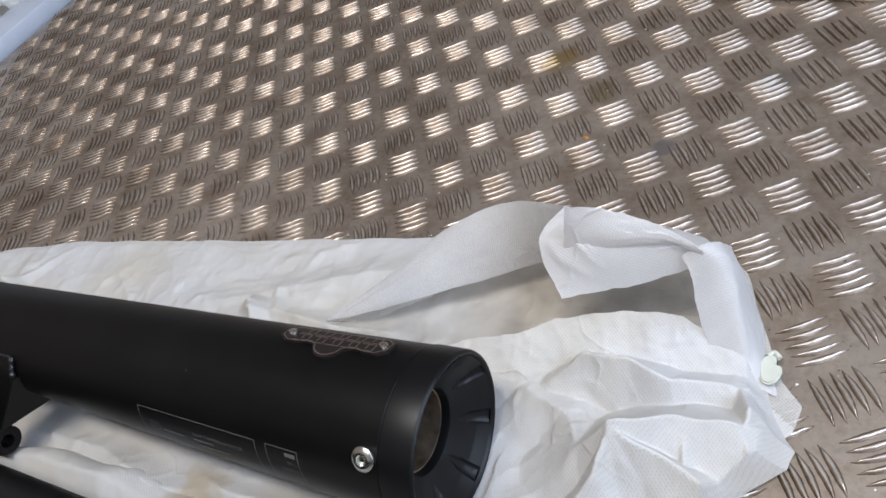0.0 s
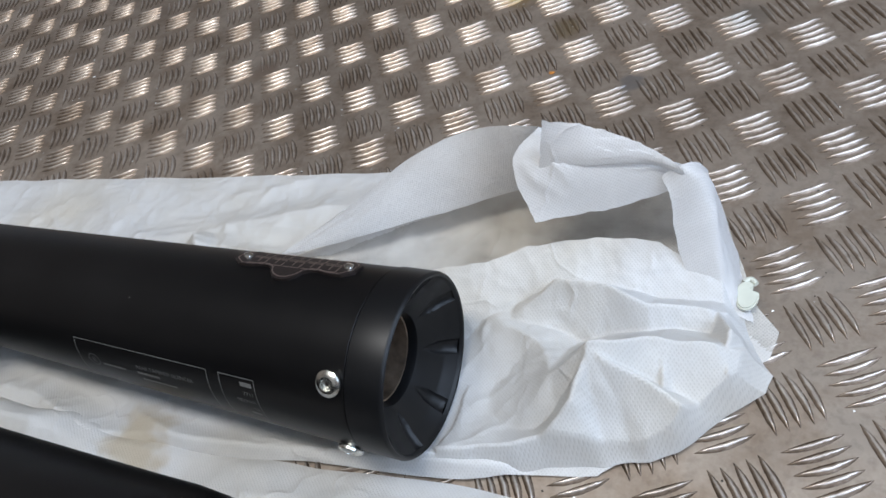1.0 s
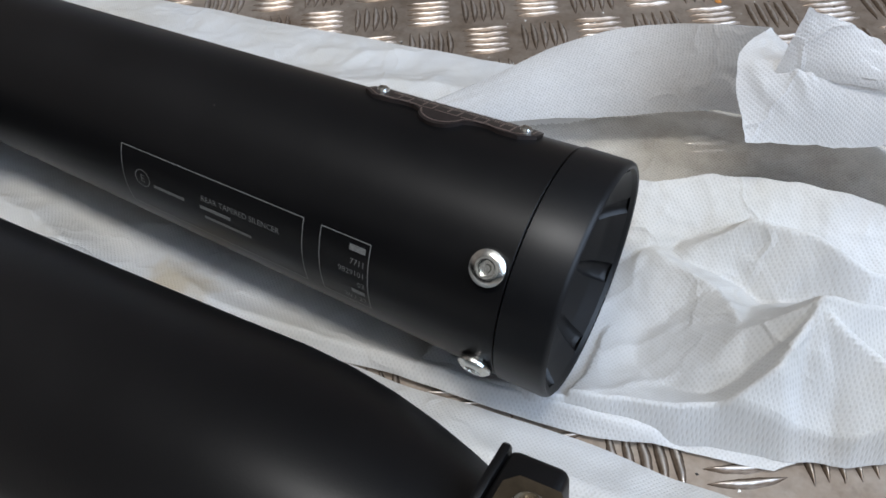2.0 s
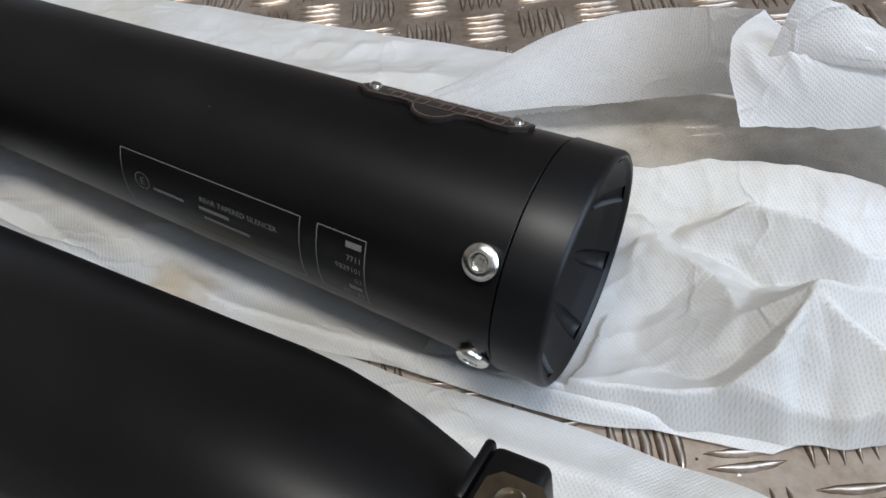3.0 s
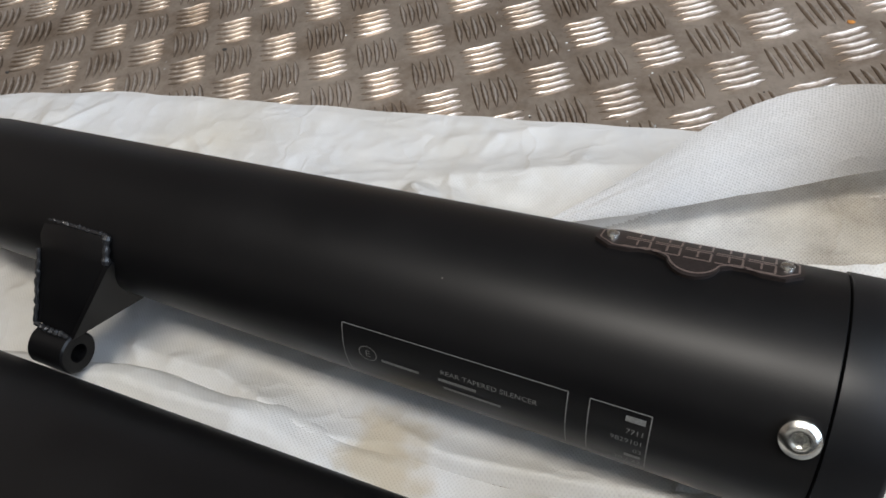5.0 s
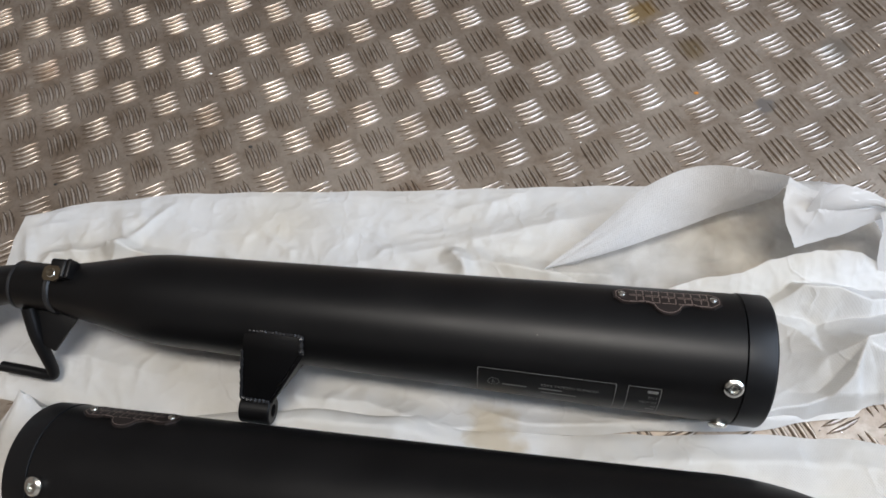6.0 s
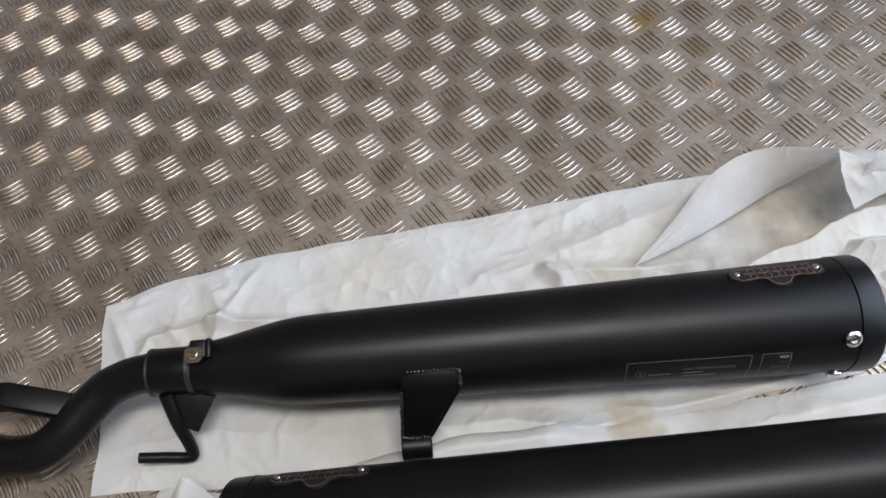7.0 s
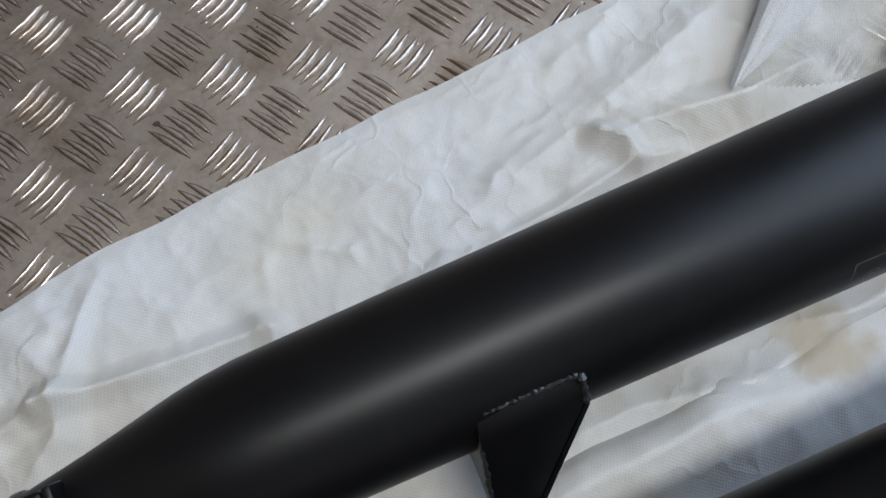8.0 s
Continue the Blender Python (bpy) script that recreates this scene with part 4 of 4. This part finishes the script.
def curve(points, t):
    n = len(points) - 1
    i = min(int(t * n), n - 1)
    f = t * n - i
    a, b, c, d = (Vector(points[max(0, min(n, k))]) for k in (i - 1, i, i + 1, i + 2))
    return 0.5 * ((2 * b) + (c - a) * f + (2 * a - 5 * b + 4 * c - d) * f * f + (3 * b - a - 3 * c + d) * f ** 3)


def ruled(curves, bulge, seed, rough=0.0015, folds=()):
    """A cloth surface through several edge curves, swollen between them."""
    def surf(s, v):
        pts = [curve(c, s) for c in curves]
        p = curve(pts, v) if len(pts) > 2 else pts[0].lerp(pts[1], v)
        w = 4 * v * (1 - v) * min(1.0, s * 3)
        k = noise.noise(Vector((s * 7, v * 5, seed))) + 0.5 * noise.noise(Vector((s * 19, v * 13, seed)))
        f = max((tent(s, v, fold, 0.055, 1.2) for fold in folds), default=0.0)
        p = p + Vector((-0.3, -0.8, 0.55)) * f
        return (p.x + bulge[0] * w + rough * k, p.y + bulge[1] * w + rough * k, max(0.003, p.z + bulge[2] * w + rough * k * 1.5))
    return surf


# sharp wrinkles fan out over the cuff from its upper corner
CUFF_FOLDS = [
    [(0.08, 0.85, 0.0), (0.20, 0.55, 0.0020), (0.36, 0.22, 0.0)],
    [(0.17, 0.98, 0.0010), (0.27, 0.60, 0.0022), (0.33, 0.30, 0.0)],
    [(0.30, 0.95, 0.0), (0.36, 0.60, 0.0016), (0.35, 0.35, 0.0)],
    [(0.04, 0.60, 0.0), (0.13, 0.35, 0.0012), (0.24, 0.15, 0.0)],
    [(0.55, 0.45, 0.0), (0.75, 0.40, 0.0010), (0.95, 0.55, 0.0)],
]
FLAP_LOW = [(-0.337, 0.296, 0.016), (-0.289, 0.314, 0.022), (-0.244, 0.336, 0.025), (-0.199, 0.361, 0.026), (-0.149, 0.383, 0.032)]
FLAP_TOP = [(-0.337, 0.296, 0.018), (-0.294, 0.337, 0.031), (-0.254, 0.376, 0.047), (-0.207, 0.391, 0.062), (-0.150, 0.366, 0.090)]
FLAP_BACK = [(-0.337, 0.297, 0.011), (-0.291, 0.341, 0.006), (-0.249, 0.381, 0.006), (-0.203, 0.400, 0.006), (-0.140, 0.410, 0.006)]
sheet("flap", bag, ruled([FLAP_LOW, FLAP_TOP], (0.0, -0.004, 0.003), 3.0, 0.0008), 60, 24, FABRIC_THIN, "thin single-layer flap turned up at the mouth")
sheet("flap_back", bag, ruled([FLAP_TOP, FLAP_BACK], (0.0, 0.002, 0.001), 5.0, 0.0006), 60, 16, FABRIC_THIN)
CURL_LOW = [(-0.142, 0.316, 0.064), (-0.122, 0.326, 0.062), (-0.104, 0.335, 0.060), (-0.086, 0.346, 0.060), (-0.068, 0.356, 0.061)]
CURL_MID = [(-0.157, 0.336, 0.090), (-0.131, 0.337, 0.090), (-0.109, 0.344, 0.085), (-0.087, 0.352, 0.078), (-0.067, 0.355, 0.072)]
CURL_TOP = [(-0.136, 0.341, 0.118), (-0.118, 0.348, 0.110), (-0.100, 0.352, 0.101), (-0.083, 0.353, 0.091), (-0.066, 0.351, 0.080)]
CURL_RISE = [(-0.151, 0.366, 0.090), (-0.130, 0.364, 0.078), (-0.107, 0.362, 0.074), (-0.086, 0.360, 0.072), (-0.066, 0.353, 0.074)]
TIP_BASE = [(-0.141, 0.333, 0.087), (-0.122, 0.337, 0.090), (-0.104, 0.343, 0.087), (-0.086, 0.351, 0.081), (-0.067, 0.354, 0.074)]
CURL_BACK = [(-0.148, 0.412, 0.006), (-0.120, 0.418, 0.006), (-0.100, 0.420, 0.006), (-0.082, 0.414, 0.006), (-0.066, 0.404, 0.006)]
sheet("cuff", bag, ruled([CURL_LOW, CURL_MID, CURL_RISE], (0.0, 0.0, 0.002), 7.0, 0.0008, CUFF_FOLDS), 90, 60, FABRIC_CUFF, "curled-over cuff of the bag's mouth")
sheet("cuff_tip", bag, ruled([TIP_BASE, CURL_TOP], (0.0, -0.002, 0.0), 9.0, 0.0007), 60, 24, FABRIC_CUFF, "pointed corner standing up from the cuff")
sheet("cuff_back", bag, ruled([CURL_RISE, CURL_BACK], (0.0, 0.004, 0.006), 8.0, 0.0008), 50, 20, FABRIC_THIN)
SIDE_IN = [(-0.078, 0.350, 0.074), (-0.073, 0.344, 0.064), (-0.070, 0.337, 0.048), (-0.065, 0.329, 0.028), (-0.058, 0.318, 0.010)]
SIDE_MID = [(-0.066, 0.356, 0.080), (-0.057, 0.353, 0.070), (-0.052, 0.346, 0.054), (-0.048, 0.334, 0.034), (-0.042, 0.316, 0.010)]
SIDE_LOW = [(-0.060, 0.378, 0.054), (-0.052, 0.366, 0.044), (-0.046, 0.350, 0.034), (-0.040, 0.332, 0.020), (-0.034, 0.313, 0.008)]
SIDE_OUT = [(-0.066, 0.410, 0.005), (-0.051, 0.385, 0.005), (-0.040, 0.358, 0.005), (-0.032, 0.335, 0.005), (-0.024, 0.311, 0.005)]
sheet("side_fold", bag, ruled([SIDE_IN, SIDE_MID, SIDE_LOW, SIDE_OUT], (0.0, 0.0, 0.0), 11.0, 0.0007), 50, 40, FABRIC_CUFF)
bm = bmesh.new()
ring = []
for k in range(40):
    a = math.tau * k / 40
    r = 1.0 - 0.42 * math.exp(-((a - 0.75) / 0.30) ** 2) - 0.15 * math.exp(-((a - 3.6) / 0.5) ** 2)
    ring.append(bm.verts.new((-0.0300 + 0.0066 * r * math.cos(a), 0.3245 + 0.0098 * r * math.sin(a), 0.0120)))
face = bm.faces.new(ring)
low = bmesh.ops.extrude_face_region(bm, geom=[face])
bmesh.ops.translate(bm, vec=(0, 0, -0.003), verts=[v for v in low["geom"] if isinstance(v, bmesh.types.BMVert)])
bmesh.ops.bevel(bm, geom=[e for e in bm.edges if abs(e.verts[0].co.z - e.verts[1].co.z) < 1e-6], offset=0.0009, segments=2, affect="EDGES")
bmesh.ops.recalc_face_normals(bm, faces=bm.faces)
part("toggle", bm, TIE, bag, "milky plastic cord toggle")
bm = tube_bm([(-0.0325, 0.334, 0.010), (-0.0295, 0.337, 0.010), (-0.0260, 0.334, 0.010)], 0.0016, 10, 6)
part("cord_loop", bm, TIE, bag)

NORTH2 = [(-0.800, 0.098), (-0.770, 0.113), (-0.735, 0.108), (-0.700, 0.105), (-0.640, 0.118), (-0.585, 0.129), (-0.524, 0.143), (-0.480, 0.146), (-0.424, 0.151), (-0.372, 0.149), (-0.306, 0.154), (-0.235, 0.165), (-0.177, 0.175), (-0.136, 0.180), (-0.062, 0.184), (0.02, 0.175), (0.15, 0.13)]


def bag_two(s, v):
    x0 = lerp_list([(0.0, -0.83), (0.7, -0.800), (0.92, -0.780), (1.0, -0.775)], v)
    x = x0 + (0.16 - x0) * s
    y = -0.11 * (1 - v) + lerp_list(NORTH2, x) * v
    z = 0.007 + 0.0012 * pleats(x, y, 15.0, 6.0, 0.24) + 0.003 * max(0.0, crumple(x, y, 5.1)) + 0.0012 * max(0.0, crumple(x * 3, y * 3, 1.1))
    z += tent(x, y, [(-0.79, 0.06, 0.006), (-0.755, 0.075, 0.016), (-0.73, 0.075, 0.020), (-0.70, 0.08, 0.008)], 0.030, 1.5)
    z += tent(x, y, [(-0.62, 0.11, 0.006), (-0.52, 0.130, 0.016), (-0.44, 0.135, 0.016), (-0.38, 0.13, 0.006)], 0.030)
    z += tent(x, y, [(-0.30, 0.13, 0.006), (-0.18, 0.15, 0.012), (-0.08, 0.16, 0.012), (0.02, 0.15, 0.006)], 0.026)
    z += tent(x, y, [(-0.26, 0.082, 0.012), (-0.16, 0.088, 0.055), (-0.08, 0.092, 0.070), (0.0, 0.09, 0.05)], 0.045, 1.1)
    rim = min(1.0, (1 - v) / 0.02 + (0.5 if -0.76 < x < -0.71 else 0.25))
    z = 0.0055 + (z - 0.0055) * rim
    y += 0.003 * noise.noise(Vector((x * 25, y * 25, 2)))
    return (x, y, max(under_silencers(x, y, z), 0.003))


bag2 = tagged(new("fabric_bag"), "second white nonwoven fabric bag beneath the other silencer", "bag", "fabric bags")
sheet("bag_body", bag2, bag_two, 330, 90, FABRIC, level=True)
TIP_WEST = [(-0.790, 0.030, 0.008), (-0.775, 0.066, 0.016), (-0.757, 0.088, 0.034), (-0.737, 0.110, 0.060)]
TIP_CREASE = [(-0.765, 0.030, 0.009), (-0.752, 0.062, 0.026), (-0.742, 0.086, 0.046), (-0.734, 0.108, 0.059)]
TIP_EAST = [(-0.715, 0.030, 0.010), (-0.712, 0.064, 0.020), (-0.712, 0.092, 0.036), (-0.731, 0.108, 0.058)]
sheet("corner_tip", bag2, ruled([TIP_WEST, TIP_CREASE, TIP_EAST], (0.0, 0.0, 0.0), 14.0, 0.0007), 40, 30, FABRIC, "corner of the bag pulled up to a point")
TIP_FOOT = [(-0.792, 0.034, 0.006), (-0.780, 0.078, 0.006), (-0.768, 0.100, 0.006), (-0.745, 0.112, 0.006)]
sheet("corner_back", bag2, ruled([TIP_WEST, TIP_FOOT], (0.0, 0.0, 0.0), 15.0, 0.0005), 40, 12, FABRIC)

# ---------------------------------------------------------------- far side of the floor: board and plastic film
board = part("pale_board", box_bm(0.09, 1.3, 0.03, Matrix.Translation((-1.345, 1.05, 0.011)), 0.003), BOARD, None)
tagged(board, "pale blue-grey board along the floor's edge", "board")


def film(s, v):
    x, y = -1.95 + 0.57 * s, 0.1 + 1.5 * v
    return (x, y, 0.02 + 0.16 * max(0.0, crumple(x * 0.7, y * 0.7, 3.3)))


ob = sheet("plastic_film", None, film, 80, 160, FILM)
tagged(ob, "crumpled clear plastic film heaped beside the metal floor", "plastic film")

# ---------------------------------------------------------------- small marks and grit


def flake(name, x, y, size, mat, label, z=0.0):
    bm = bmesh.new()
    bmesh.ops.create_icosphere(bm, subdivisions=2, radius=size)
    for v in bm.verts:
        k = 1 + 0.5 * noise.noise(v.co * (1.7 / size) + Vector((x * 50, y * 50, 0)))
        v.co = Vector((v.co.x * k, v.co.y * k * 0.7, v.co.z * 0.3 * k))
    bmesh.ops.translate(bm, vec=(x, y, z + size * 0.2), verts=bm.verts)
    return tagged(part(name, bm, mat, None), label, "debris")


flake("rust_flake", -0.208, 0.526, 0.0024, RUST, "small orange rust flake on the tread plate")
flake("leaf_crumb", -0.729, 0.500, 0.0016, WHITE_PLASTIC, "pale crumb on the tread plate")
flake("grit", -0.845, 0.337, 0.0020, DIRT, "dark crumb of grit on the tread plate")
flake("grit", -0.653, 0.407, 0.0022, DIRT, "dark crumb of grit on the tread plate")
flake("grit", -0.877, 0.506, 0.0016, DIRT, "dark crumb of grit on the tread plate")
rng = random.Random(11)
gv, gf = [], []
for _ in range(420):
    x, y, r = rng.uniform(-1.2, 0.5), rng.uniform(0.15, 1.2), rng.uniform(0.0004, 0.0011)
    b0 = len(gv)
    gv += [(x + r, y, 0.0001), (x, y + r * 0.8, 0.0001), (x - r, y, 0.0001), (x, y - r, 0.0001), (x, y, r * 0.8)]
    gf += [(b0, b0 + 1, b0 + 4), (b0 + 1, b0 + 2, b0 + 4), (b0 + 2, b0 + 3, b0 + 4), (b0 + 3, b0, b0 + 4)]
tagged(new("fine_grit", mesh_from("fine_grit", gv, gf, DIRT)), "fine dark grit scattered on the tread plate", "debris", kind="stuff")
cv, cf = [], []
for _ in range(700):
    x, y, r = rng.uniform(-1.0, 0.5), rng.uniform(0.15, 0.95), rng.uniform(0.0003, 0.0010)
    b0 = len(cv)
    cv += [(x + r, y + r * 0.3, 0.0001), (x - r * 0.4, y + r, 0.0001), (x - r * 0.6, y - r * 0.8, 0.0001), (x, y, r * 0.6)]
    cf += [(b0, b0 + 1, b0 + 3), (b0 + 1, b0 + 2, b0 + 3), (b0 + 2, b0, b0 + 3)]
tagged(new("metal_swarf", mesh_from("metal_swarf", cv, cf, WHITE_PLASTIC)), "tiny pale metal chips scattered on the tread plate", "debris", kind="stuff")

# ---------------------------------------------------------------- nearest ridges of the tread plate
for p, a, k in near:
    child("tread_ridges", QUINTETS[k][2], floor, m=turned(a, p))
